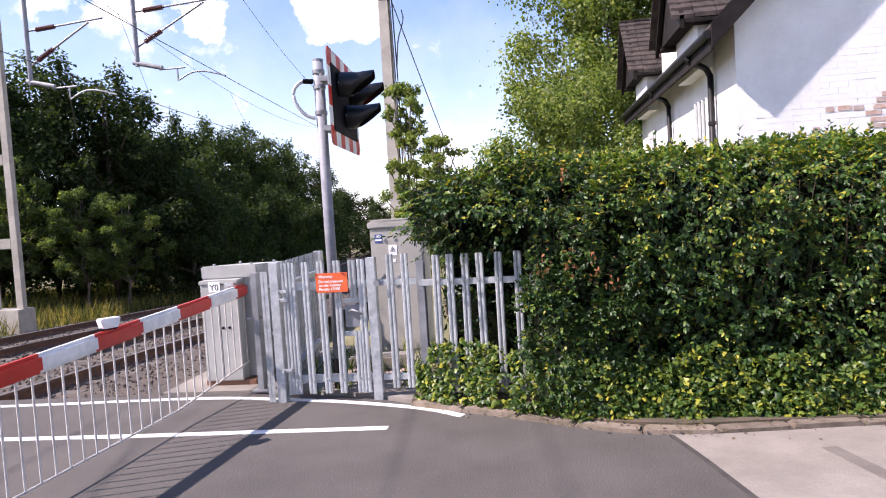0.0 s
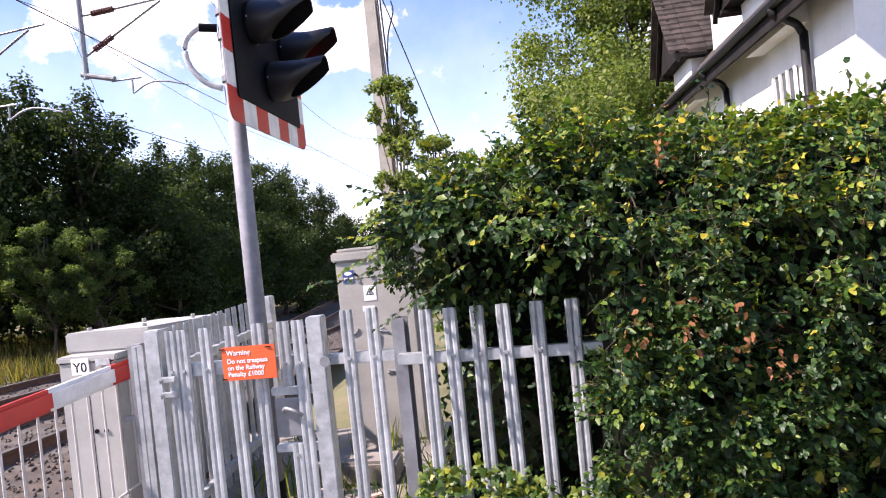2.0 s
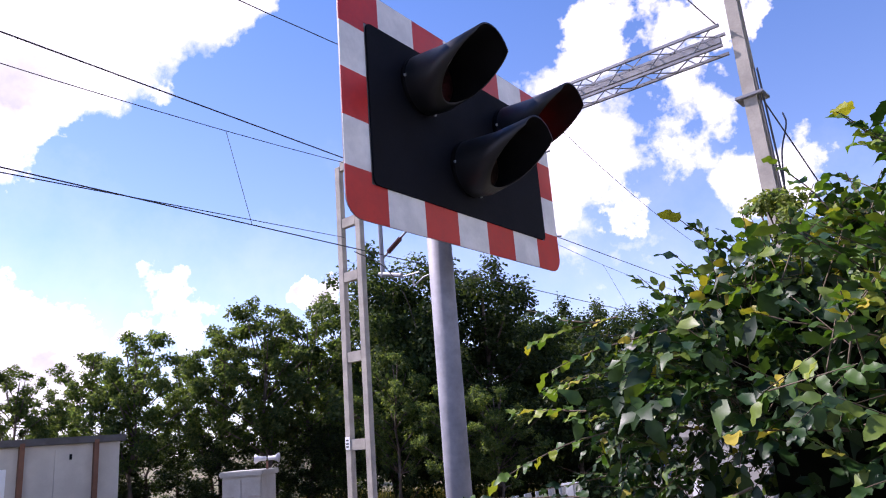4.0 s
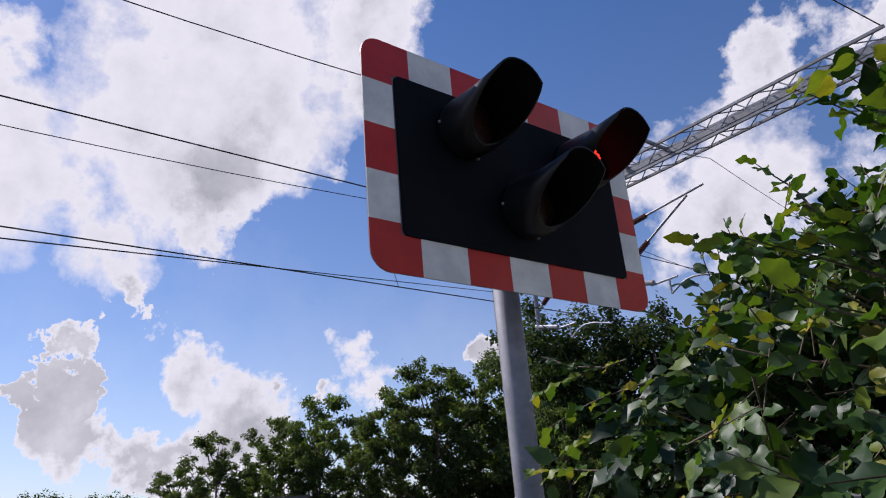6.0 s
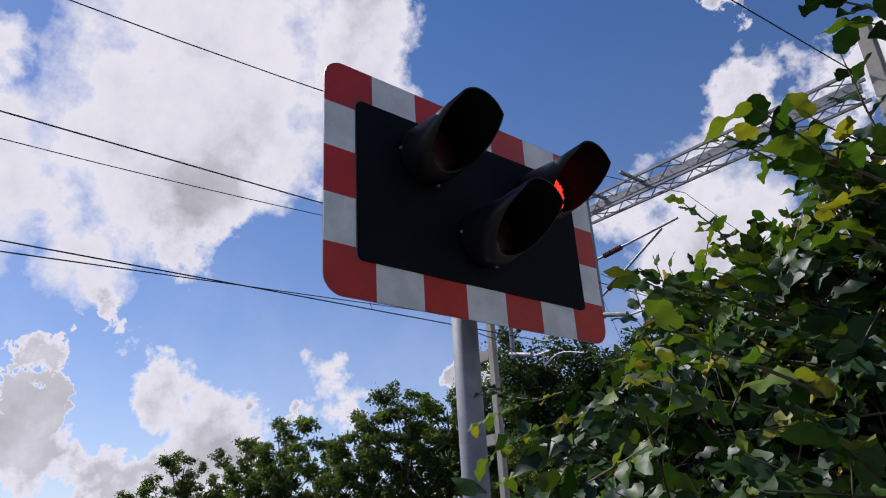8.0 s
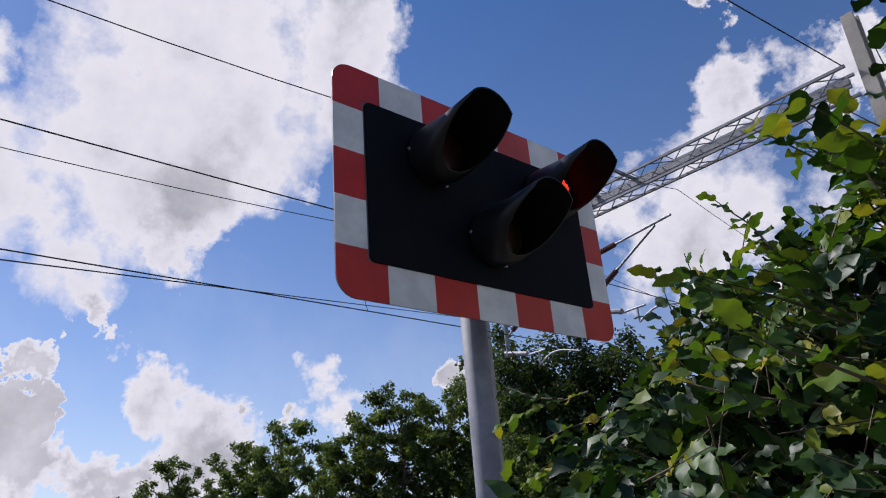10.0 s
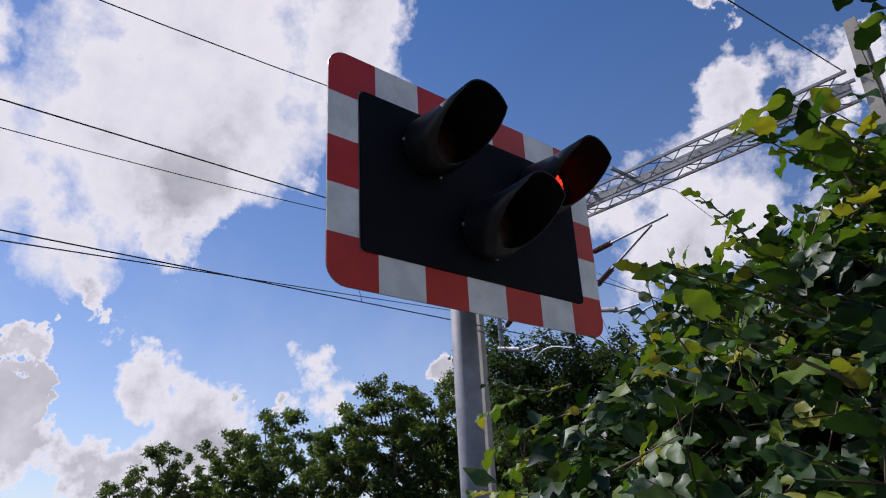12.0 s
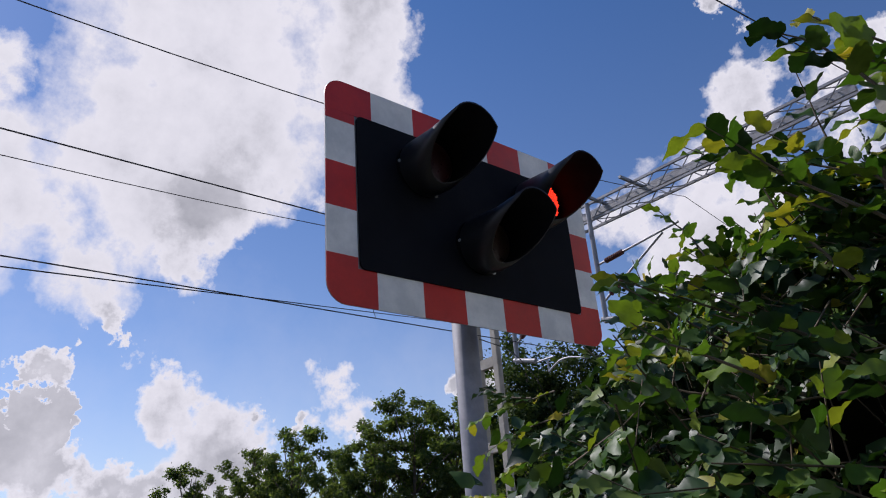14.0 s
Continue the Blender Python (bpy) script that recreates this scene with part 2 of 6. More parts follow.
M_WALL = material("whitewashed_brick", (0.80, 0.80, 0.79), 0.8, scale=2, spread=0.07, fine=25, bump=0.008, second=(0.70, 0.70, 0.69))
M_BRICK = material("bare_brick", (0.40, 0.25, 0.19), 0.9, scale=11, spread=0.3, fine=60, bump=0.005, second=(0.52, 0.44, 0.39), by_piece=0.15)
M_TILE = material("roof_tile", (0.088, 0.070, 0.062), 0.9, scale=5, spread=0.35, fine=40, bump=0.004, second=(0.040, 0.034, 0.031), by_piece=0.2, spec=0.2)
M_TIMBER = material("dark_timber", (0.012, 0.0105, 0.010), 0.75, scale=5, spread=0.3, fine=40, second=(0.022, 0.019, 0.018), spec=0.10)
M_PIPE = material("black_pipe", (0.012, 0.012, 0.013), 0.5, scale=8, spread=0.2, spec=0.25)
M_GLASS = material("window_glass", (0.05, 0.06, 0.07), 0.1, spread=0.05)
M_CREAM = material("cream_panel", (0.55, 0.52, 0.45), 0.7, scale=1.5, spread=0.1, fine=30, second=(0.47, 0.44, 0.38))
M_ROOF_FELT = material("grey_roof_felt", (0.12, 0.115, 0.11), 0.9, scale=3, spread=0.2, second=(0.085, 0.08, 0.075))
# pale concrete darkened to paint a faint cast shadow
M_PALE_SHADOW = material("shadow_toned_concrete", (0.15, 0.132, 0.113), 0.9, scale=4, spread=0.2, second=(0.115, 0.10, 0.087))
M_SEAL = material("dark_joint_seal", (0.034, 0.030, 0.028), 0.9, scale=9, spread=0.3, second=(0.05, 0.045, 0.04))
M_BAR = material("cream_bar_paint", (0.64, 0.60, 0.55), 0.5, scale=10, spread=0.12, fine=60, second=(0.50, 0.46, 0.41), by_piece=0.08)
M_LITTER = material("brown_litter", (0.13, 0.088, 0.055), 0.9, scale=9, spread=0.3, second=(0.075, 0.055, 0.038))
M_BROWN = material("brown_post", (0.20, 0.09, 0.05), 0.7, scale=5, spread=0.2)
M_MAST = material("weathered_concrete", (0.42, 0.39, 0.33), 0.85, scale=2.2, spread=0.2, fine=30, bump=0.004, second=(0.30, 0.28, 0.24))
M_LATTICE = material("grey_lattice_steel", (0.27, 0.28, 0.30), 0.55, metal=0.4, scale=3, spread=0.15, second=(0.19, 0.195, 0.21))
M_WIRE = material("dark_wire", (0.03, 0.03, 0.035), 0.5, spread=0.1)
M_INSUL = material("brown_insulator", (0.10, 0.03, 0.022), 0.3, spread=0.15)
M_CONDUIT = material("grey_conduit", (0.55, 0.56, 0.57), 0.5, spread=0.1)
M_LENS = material("dark_red_lens", (0.028, 0.003, 0.003), 0.3, spread=0.2)
M_AMBER = material("dark_amber_lens", (0.026, 0.010, 0.004), 0.3, spread=0.2)
M_VISOR = material("satin_black_visor", (0.006, 0.0063, 0.008), 0.42, scale=12, spread=0.25, fine=90, second=(0.009, 0.0094, 0.0115), spec=0.45)
M_LED = glow_material("lit_red_led", (1.0, 0.035, 0.01), 2.2)
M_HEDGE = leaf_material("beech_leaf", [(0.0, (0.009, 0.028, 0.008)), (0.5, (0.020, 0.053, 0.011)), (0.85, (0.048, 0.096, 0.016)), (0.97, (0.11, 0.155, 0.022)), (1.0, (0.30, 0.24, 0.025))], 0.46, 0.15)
# lighter copy of the beech leaf: more yellowing, plus sunlight painted into the greens
M_HEDGE_TOP = leaf_material("sun_tinted_beech_leaf", [(0.0, (0.026, 0.074, 0.012)), (0.40, (0.068, 0.138, 0.018)), (0.74, (0.15, 0.21, 0.022)), (0.93, (0.30, 0.27, 0.028)), (1.0, (0.44, 0.34, 0.03))], 0.48, 0.30)
M_IVY = leaf_material("ivy_leaf", [(0.0, (0.020, 0.053, 0.013)), (0.5, (0.060, 0.108, 0.019)), (0.82, (0.15, 0.19, 0.028)), (1.0, (0.33, 0.31, 0.036))], 0.4, 0.3)
M_DRY = leaf_material("dead_leaf", [(0.0, (0.22, 0.09, 0.04)), (1.0, (0.32, 0.15, 0.07))], 0.7, 0.2)
M_WOOD_DARK = leaf_material("shaded_tree_leaf", [(0.0, (0.022, 0.039, 0.017)), (0.6, (0.042, 0.065, 0.025)), (1.0, (0.076, 0.100, 0.037))], 0.60, 0.38, 0.3)
M_WOOD_LIGHT = leaf_material("tree_leaf", [(0.0, (0.050, 0.082, 0.034)), (0.6, (0.090, 0.126, 0.050)), (1.0, (0.142, 0.170, 0.067))], 0.58, 0.56, 0.2)
M_ASH = leaf_material("ash_leaf", [(0.0, (0.075, 0.120, 0.034)), (0.6, (0.14, 0.185, 0.050)), (1.0, (0.26, 0.28, 0.095))], 0.5, 0.40)
M_GRASS = leaf_material("grass_blade", [(0.0, (0.045, 0.065, 0.02)), (0.45, (0.085, 0.095, 0.03)), (0.75, (0.21, 0.165, 0.075)), (1.0, (0.36, 0.28, 0.06))], 0.6, 0.3)


# ---- building helpers ----
def part(name, bm, mat, parent=None, label="", smooth=False):
    me = bpy.data.meshes.new(name)
    bmesh.ops.recalc_face_normals(bm, faces=bm.faces)
    bm.to_mesh(me)
    bm.free()
    me.materials.append(mat)
    if smooth:
        for p in me.polygons:
            p.use_smooth = True
    ob = new(name, me)
    ob.parent = parent
    if label:
        tagged(ob, label)
    return ob


def mesh_part(name, me, parent=None, label=""):
    ob = new(name, me)
    ob.parent = parent
    if label:
        tagged(ob, label)
    return ob


def thing(name, place, label, category, group="", kind=""):
    ob = new(name)
    ob.location = place
    return tagged(ob, label, category, group, kind)


def box(bm, lo, hi, bevel=0.0):
    lo, hi = Vector(lo), Vector(hi)
    made = bmesh.ops.create_cube(bm, size=1.0, matrix=Matrix.Translation((lo + hi) / 2) @ Matrix.Diagonal((*(hi - lo), 1)))
    if bevel:
        edges = {e for v in made["verts"] for e in v.link_edges}
        bmesh.ops.bevel(bm, geom=list(edges), offset=bevel, segments=2, affect="EDGES")
    return bm


def boxed(lo, hi, bevel=0.0):
    return box(bmesh.new(), lo, hi, bevel)


def rod(bm, a, b, r, sides=8, r2=None):
    a, b = Vector(a), Vector(b)
    way = b - a
    m = Matrix.Translation((a + b) / 2) @ way.to_track_quat("Z", "Y").to_matrix().to_4x4()
    bmesh.ops.create_cone(bm, cap_ends=True, segments=sides, radius1=r, radius2=r if r2 is None else r2, depth=way.length, matrix=m)
    return bm


def tube(bm, points, radii, sides=8):
    """A tapered pipe through points."""
    points = [Vector(p) for p in points]
    if isinstance(radii, (int, float)):
        radii = [radii] * len(points)
    rings = []
    for i, p in enumerate(points):
        way = (points[min(i + 1, len(points) - 1)] - points[max(i - 1, 0)]).normalized()
        q = way.to_track_quat("Z", "Y")
        rings.append([bm.verts.new(p + q @ Vector((radii[i] * math.cos(a), radii[i] * math.sin(a), 0))) for a in (k * math.tau / sides for k in range(sides))])
    for r0, r1 in zip(rings, rings[1:]):
        for k in range(sides):
            bm.faces.new((r0[k], r0[(k + 1) % sides], r1[(k + 1) % sides], r1[k]))
    bm.faces.new(rings[0][::-1])
    bm.faces.new(rings[-1])
    return bm


def prism(bm, outline, lo, hi):
    """An outline in x and y, raised from lo to hi."""
    low = [bm.verts.new((x, y, lo)) for x, y in outline]
    top = [bm.verts.new((x, y, hi)) for x, y in outline]
    n = len(outline)
    bm.faces.new(low[::-1])
    bm.faces.new(top)
    for i in range(n):
        bm.faces.new((low[i], low[(i + 1) % n], top[(i + 1) % n], top[i]))
    return bm


def strip(bm, line, width, lo, hi):
    """A band of even width along a line in x and y."""
    pts = [Vector(p) for p in line]
    left, right = [], []
    for i, p in enumerate(pts):
        way = (pts[min(i + 1, len(pts) - 1)] - pts[max(i - 1, 0)]).normalized()
        side = Vector((-way.y, way.x)) * width / 2
        left.append(p + side)
        right.append(p - side)
    return prism(bm, [tuple(p) for p in left + right[::-1]], lo, hi)


def smooth_line(points, steps=6):
    """A rounded line through points."""
    pts = [Vector(p) for p in points]
    pts = [2 * pts[0] - pts[1]] + pts + [2 * pts[-1] - pts[-2]]
    out = []
    for a, b, c, d in zip(pts, pts[1:], pts[2:], pts[3:]):
        for k in range(steps):
            u = k / steps
            out.append(0.5 * (2 * b + (c - a) * u + (2 * a - 5 * b + 4 * c - d) * u * u + (3 * b - a - 3 * c + d) * u ** 3))
    return out + [pts[-2]]


def moved(bm, m):
    bmesh.ops.transform(bm, matrix=m, verts=bm.verts)
    return bm


def lettering(words, size, mat, parent, m, name="lettering", bold=0.0):
    """Words in the built-in font as a thin mesh; m places them, reading along x with z as the way out."""
    cu = bpy.data.curves.new(name, "FONT")
    cu.body, cu.size, cu.extrude, cu.offset = words, size, 0.0006, bold
    tmp = bpy.data.objects.new(name, cu)
    me = bpy.data.meshes.new_from_object(tmp)
    bpy.data.objects.remove(tmp)
    bpy.data.curves.remove(cu)
    me.transform(m)
    me.materials.clear()
    me.materials.append(mat)
    return mesh_part(name, me, parent)


def beech_shape(length, width, fold, curl, steps=6, twist=0.0):
    """A broad oval leaf with a scalloped, wavy margin, folded along its midrib and bent down to its tip."""
    verts, faces = [], []
    for i in range(steps + 1):
        u = i / steps
        half = width / 2 * math.sin(math.pi * min(1.0, 0.10 + 0.90 * u ** 0.85)) ** 0.62
        half = 0.0012 if i == steps else half * (1.06 if i % 2 else 0.94)
        drop = -curl * length * u * u
        lift = 0.20 * width * math.sin(10.5 * u + 0.6) * math.sin(math.pi * u)
        lean = twist * u * half
        verts += [(-half, u * length, drop + fold * half + lift + lean), (0, u * length, drop), (half, u * length, drop + fold * half - 0.7 * lift - lean)]
    for i in range(steps):
        a = 3 * i
        faces += [(a, a + 1, a + 4, a + 3), (a + 1, a + 2, a + 5, a + 4)]
    return np.array(verts), faces


def twig_shape():
    ring = [(math.cos(a), math.sin(a)) for a in (0.5, 2.6, 4.7)]
    return np.array([(0.010 * x, 0.0, 0.010 * z) for x, z in ring] + [(0.005 * x, 1.0, 0.005 * z) for x, z in ring]), [(0, 1, 4, 3), (1, 2, 5, 4), (2, 0, 3, 5)]


def spray_leaves(points, normals, rng, count=7, length=(0.07, 0.15), loose=0.6, lift=0.1):
    """Flat sprays: a twig from each point, with leaves set on both sides of it in one plane, and one at its tip."""
    P, A, U, S, TP, TA, TL = [], [], [], [], [], [], []
    for p, n in zip(np.asarray(points, float), np.asarray(normals, float)):
        n = n / np.linalg.norm(n)
        d = n * 0.55 + rng.normal(size=3) * loose + np.array((0, 0, lift))
        d /= np.linalg.norm(d)
        up = n * 0.5 + np.array((0, 0, 0.9)) + rng.normal(size=3) * 0.30
        side = np.cross(d, up)
        side /= np.linalg.norm(side)
        up = np.cross(side, d)
        span = rng.uniform(*length)
        grown = rng.uniform(0.80, 1.12)
        k = int(rng.integers(count - 2, count + 2))
        for i in range(k):
            u = (i + 0.6) / k
            way = d * (0.55 + 0.5 * u) + side * ((1 if i % 2 else -1) * (1.0 - 0.75 * u * u)) + rng.normal(size=3) * 0.22 - np.array((0, 0, 0.22))
            P.append(p + d * span * u - np.array((0, 0, 0.12 * span * u * u)))
            A.append(way)
            U.append(up + rng.normal(size=3) * 0.28)
            S.append(grown * rng.uniform(0.72, 1.05) * (1.05 - 0.45 * u * u if i < k - 1 else 0.72))
        TP.append(p - d * 0.05)
        TA.append(d)
        TL.append(span + 0.04)
    return [np.array(v) for v in (P, A, U, S, TP, TA, TL)]


def ivy_shape(size):
    rim = [(0, 0), (0.38, -0.12), (0.5, 0.22), (0.27, 0.42), (0.3, 0.68), (0, 1.0), (-0.3, 0.68), (-0.27, 0.42), (-0.5, 0.22), (-0.38, -0.12)]
    verts = [(0, 0.35 * size, 0.05 * size)] + [(x * size, y * size, -0.18 * size * (x * x + y * y)) for x, y in rim]
    n = len(rim)
    return np.array(verts), [(0, 1 + i, 1 + (i + 1) % n) for i in range(n)]


def clump_shape(size):
    return np.array([(0, 0, 0), (0.42, 0.45, 0.12), (0, 1.0, -0.1), (-0.42, 0.5, 0.08)]) * size, [(0, 1, 2, 3)]


def scatter(name, shapes, places, aims, ups, sizes, mat, parent=None, label="", kind="stuff"):
    """Many leaves as one mesh: each of the shapes in turn, set at places, pointing along aims, facing ups."""
    rng = np.random.default_rng(len(places))
    aims = aims / np.linalg.norm(aims, axis=1)[:, None]
    side = np.cross(aims, ups)
    side /= np.linalg.norm(side, axis=1)[:, None] + 1e-9
    up = np.cross(side, aims)
    which = rng.integers(0, len(shapes), len(places))
    all_v, all_f, base = [], [], 0
    for k, (sv, sf) in enumerate(shapes):
        idx = np.nonzero(which == k)[0]
        if not len(idx):
            continue
        rot = np.stack([side[idx], aims[idx], up[idx]], axis=2)
        v = np.einsum("nij,vj->nvi", rot, sv) * sizes[idx][:, None, None] + places[idx][:, None, :]
        all_v.append(v.reshape(-1, 3))
        nv = len(sv)
        for f in sf:
            all_f.append((np.array(f)[None, :] + base + (np.arange(len(idx)) * nv)[:, None]))
        base += nv * len(idx)
    verts = np.concatenate(all_v)
    loops = np.concatenate([f.reshape(-1) for f in all_f])
    counts = np.concatenate([np.full(len(f), f.shape[1]) for f in all_f])
    me = bpy.data.meshes.new(name)
    me.vertices.add(len(verts))
    me.vertices.foreach_set("co", verts.reshape(-1))
    me.loops.add(len(loops))
    me.loops.foreach_set("vertex_index", loops.astype(np.int32))
    me.polygons.add(len(counts))
    starts = np.concatenate([[0], np.cumsum(counts)[:-1]])
    me.polygons.foreach_set("loop_start", starts.astype(np.int32))
    me.update(calc_edges=True)
    me.validate()
    me.materials.append(mat)
    me.polygons.foreach_set("use_smooth", np.ones(len(counts), dtype=bool))
    ob = mesh_part(name, me, parent, label)
    ob["kind"] = kind
    return ob


# ---- the ground ----
TRACK = Vector((-0.087, 0.996)).normalized()      # along the railway
ACROSS = Vector((TRACK.y, -TRACK.x))              # from the railway to the road side
NEAR_TRACK, FAR_TRACK, GAUGE = -5.75, -8.95, 1.435


def rail_level(y):
    return 0.0 - 0.055 * max(0.0, min(y - 4.5, 24.0))


def ground_level(x, y):
    near = -0.06
    far = rail_level(y) - 0.16
    if -11.8 < x < -2.9 and y > 4.5:
        return rail_level(y) - 0.55
    if x < -14:
        far += min(0.35, (-14 - x) * 0.12)
    u = min(1.0, max(0.0, (-2.2 - x) / 1.2))
    v = min(1.0, max(0.0, (y - 6.0) / 2.0))
    return near + (far - near) * u * v


def make_ground():
    xs = [-900, -300, -120, -60, -40, -30, -24, -20, -17, -15] + [-14 + 0.75 * i for i in range(24)] + [5, 8, 12, 20, 40, 100, 300, 900]
    ys = [-900, -300, -100, -40, -20, -10, -5, 0, 3] + [5 + 0.9 * i for i in range(34)] + [38, 45, 60, 90, 140, 300, 900]
    bm = bmesh.new()
    grid = [[bm.verts.new((x, y, ground_level(x, y) + (0.05 * noise.noise(Vector((x * 0.7, y * 0.7, 0))) if abs(x) < 40 and y > 7 else 0))) for x in xs] for y in ys]
    for r0, r1 in zip(grid, grid[1:]):
        for i in range(len(xs) - 1):
            bm.faces.new((r0[i], r0[i + 1], r1[i + 1], r1[i]))
    return tagged(part("ground", bm, M_GROUND, smooth=True), "rough green and straw coloured verge ground", "ground", kind="structure")


make_ground()

# road, with the mouth beside the fence rounded
EDGE = [(-70, 5.62), (-3.2, 5.62), (-2.5, 5.60), (-1.9, 5.5), (-1.2, 5.32), (-0.7, 5.04), (-0.03, 4.73), (0.53, 4.45), (0.94, 4.26), (1.4, 4.18), (2.0, 4.24), (2.7, 4.3), (9, 4.4)]
road = part("road", prism(bmesh.new(), EDGE + [(9, -9), (-70, -9)], -0.30, 0.0), M_ASPHALT)
tagged(road, "dark grey asphalt road with a fine worn grain", "road", kind="structure")
footway = part("pavement", prism(bmesh.new(), [(1.24, 4.12), (1.36, 3.60), (1.47, 3.07), (1.62, 2.3), (1.8, 0), (1.9, -6), (8, -6), (8, 4.34), (2.7, 4.23), (2.0, 4.16), (1.5, 4.11)], -0.02, 0.006), M_PALE)
tagged(footway, "pale buff concrete crossover in front of the hedge", "pavement", kind="structure")
# thin darker strip painting a shadow that falls across the concrete
part("shadow_strip", strip(bmesh.new(), [(2.15, 3.8), (2.35, 3.0), (2.6, 1.5)], 0.10, -0.02, 0.009), M_PALE_SHADOW, footway, "darker concrete strip painted as a cast shadow")
part("joint_seal", strip(bmesh.new(), [(1.24, 4.09), (1.36, 3.60), (1.47, 3.07), (1.62, 2.3), (1.8, 0)], 0.030, -0.02, 0.008), M_SEAL, footway, "dark joint seal along the asphalt")
line_a = part("road_line", strip(bmesh.new(), [(-9, 4.30), (-4, 4.33), (-2.9, 4.34), (-0.83, 4.41)], 0.085, -0.01, 0.004), M_LINE)
tagged(line_a, "worn white straight line painted on the asphalt", "road marking", kind="structure")
line_b = part("road_line", strip(bmesh.new(), smooth_line([(-9, 5.30), (-4.9, 5.37), (-2.9, 5.45), (-2.0, 5.33), (-1.32, 5.17), (-0.65, 4.93), (-0.27, 4.68)]), 0.075, -0.01, 0.004), M_LINE)
tagged(line_b, "worn white curved edge line painted on the asphalt", "road marking", kind="structure")

# kerb of stones
kerb = tagged(new("kerb"), "low weathered buff stone kerb along the hedge", "kerb", kind="structure")
KERB = smooth_line([(-0.72, 5.04), (-0.45, 4.92), (-0.03, 4.73), (0.53, 4.43), (0.94, 4.24), (1.4, 4.16), (2.0, 4.21), (2.7, 4.28), (3.6, 4.3), (5.2, 4.35)], 10)
run, cuts = 0.0, [0]
for i in range(1, len(KERB)):
    run += (KERB[i] - KERB[i - 1]).length
    if run > 0.46:
        cuts.append(i)
        run = 0.0
for a, b in zip(cuts, cuts[1:]):
    seg = [tuple(p) for p in KERB[a:b + 1]]
    h = 0.036 + random.uniform(-0.014, 0.010)
    end = Vector(seg[-1]) - Vector(seg[-2])
    seg[-1] = tuple(Vector(seg[-1]) - end.normalized() * 0.008)
    bm = strip(bmesh.new(), seg, 0.125, -0.05, h)
    top = [e for e in bm.edges if all(v.co.z > 0 for v in e.verts)]
    bmesh.ops.bevel(bm, geom=top, offset=0.015, segments=2, affect="EDGES")
    part("kerb_stone", bm, M_KERB, kerb)
bed = part("planting_bed", prism(bmesh.new(), [(-0.75, 5.07), (-0.03, 4.79), (0.53, 4.49), (0.94, 4.3), (1.4, 4.22), (2.0, 4.27), (5.2, 4.4), (5.2, 6.6), (-0.75, 6.6)], -0.2, 0.045), M_SOIL)
tagged(bed, "brown soil bed with litter under the hedge", "soil", kind="structure")
apron = part("concrete_apron", prism(bmesh.new(), [(-3.35, 5.60), (-2.2, 5.60), (-1.2, 5.36), (-0.76, 5.1), (-0.76, 7.7), (-3.35, 7.7)], -0.3, 0.03), M_PALE)
tagged(apron, "stained pinkish concrete apron under box and fence", "pavement", kind="structure")


# ---- railway ----
def on_track(off, along):
    p = ACROSS * off + TRACK * along
    return Vector((p.x, p.y, 0))


def make_track(off, label):
    track = thing("railway_track", (0, 0, 0), label, "railway track", "railway tracks", "structure")
    stations = [-60, -20, -5, 2, 5.5] + [7 + 1.5 * i for i in range(18)] + [40, 60, 110]
    for side in (-1, 1):
        bm, head = bmesh.new(), bmesh.new()
        for target, outline in ((bm, [(-0.07, -0.15), (0.07, -0.15), (0.06, -0.13), (0.012, -0.115), (0.012, -0.04), (0.035, -0.03), (0.035, 0.0), (-0.035, 0.0), (-0.035, -0.03), (-0.012, -0.04), (-0.012, -0.115), (-0.06, -0.13)]),
                                (head, [(-0.03, 0.0), (0.03, 0.0), (0.028, 0.006), (-0.028, 0.006)])):
            rings = []
            for s in stations:
                p = on_track(off + side * (GAUGE / 2 + 0.035), s)
                z = rail_level(p.y) + 0.02
                rings.append([target.verts.new((p.x + ACROSS.x * u, p.y + ACROSS.y * u, z + w)) for u, w in outline])
            n = len(outline)
            for r0, r1 in zip(rings, rings[1:]):
                for k in range(n):
                    target.faces.new((r0[k], r0[(k + 1) % n], r1[(k + 1) % n], r1[k]))
        rail = part("rail", bm, M_RUST, track, "rusty brown steel rail")
        part("rail_head", head, M_SHINE, rail, "polished running surface")
    proto = boxed((-1.25, -0.13, -0.12), (1.25, 0.13, 0.0), 0.012)
    me = bpy.data.meshes.new("sleeper")
    proto.to_mesh(me)
    proto.free()
    me.materials.append(M_SLEEPER)
    for i in range(52):
        p = on_track(off, 6.6 + 0.7 * i)
        ob = mesh_part("sleeper", me, track)
        ob.matrix_basis = Matrix.Translation((p.x, p.y, rail_level(p.y) - 0.125)) @ Matrix.Rotation(math.atan2(ACROSS.y, ACROSS.x), 4, "Z")
    return track


make_track(NEAR_TRACK, "near railway track with rusty rails and concrete sleepers")
make_track(FAR_TRACK, "far railway track with rusty rails and concrete sleepers")
bm = bmesh.new()
rows = []
for i in range(62):
    s = 4.9 + 0.8 * i
    row = []
    for j, (off, up) in enumerate([(-11.4, -0.34), (-10.6, -0.12), (-8.95, -0.135), (-7.3, -0.13), (-5.75, -0.135), (-4.2, -0.12), (-3.3, -0.10)]):
        p = on_track(off, s)
        row.append(bm.verts.new((p.x, p.y, rail_level(p.y) + up + 0.03 * noise.noise(Vector((p.x * 2, p.y * 2, 3))))))
    rows.append(row)
for r0, r1 in zip(rows, rows[1:]):
    for j in range(6):
        bm.faces.new((r0[j], r0[j + 1], r1[j + 1], r1[j]))
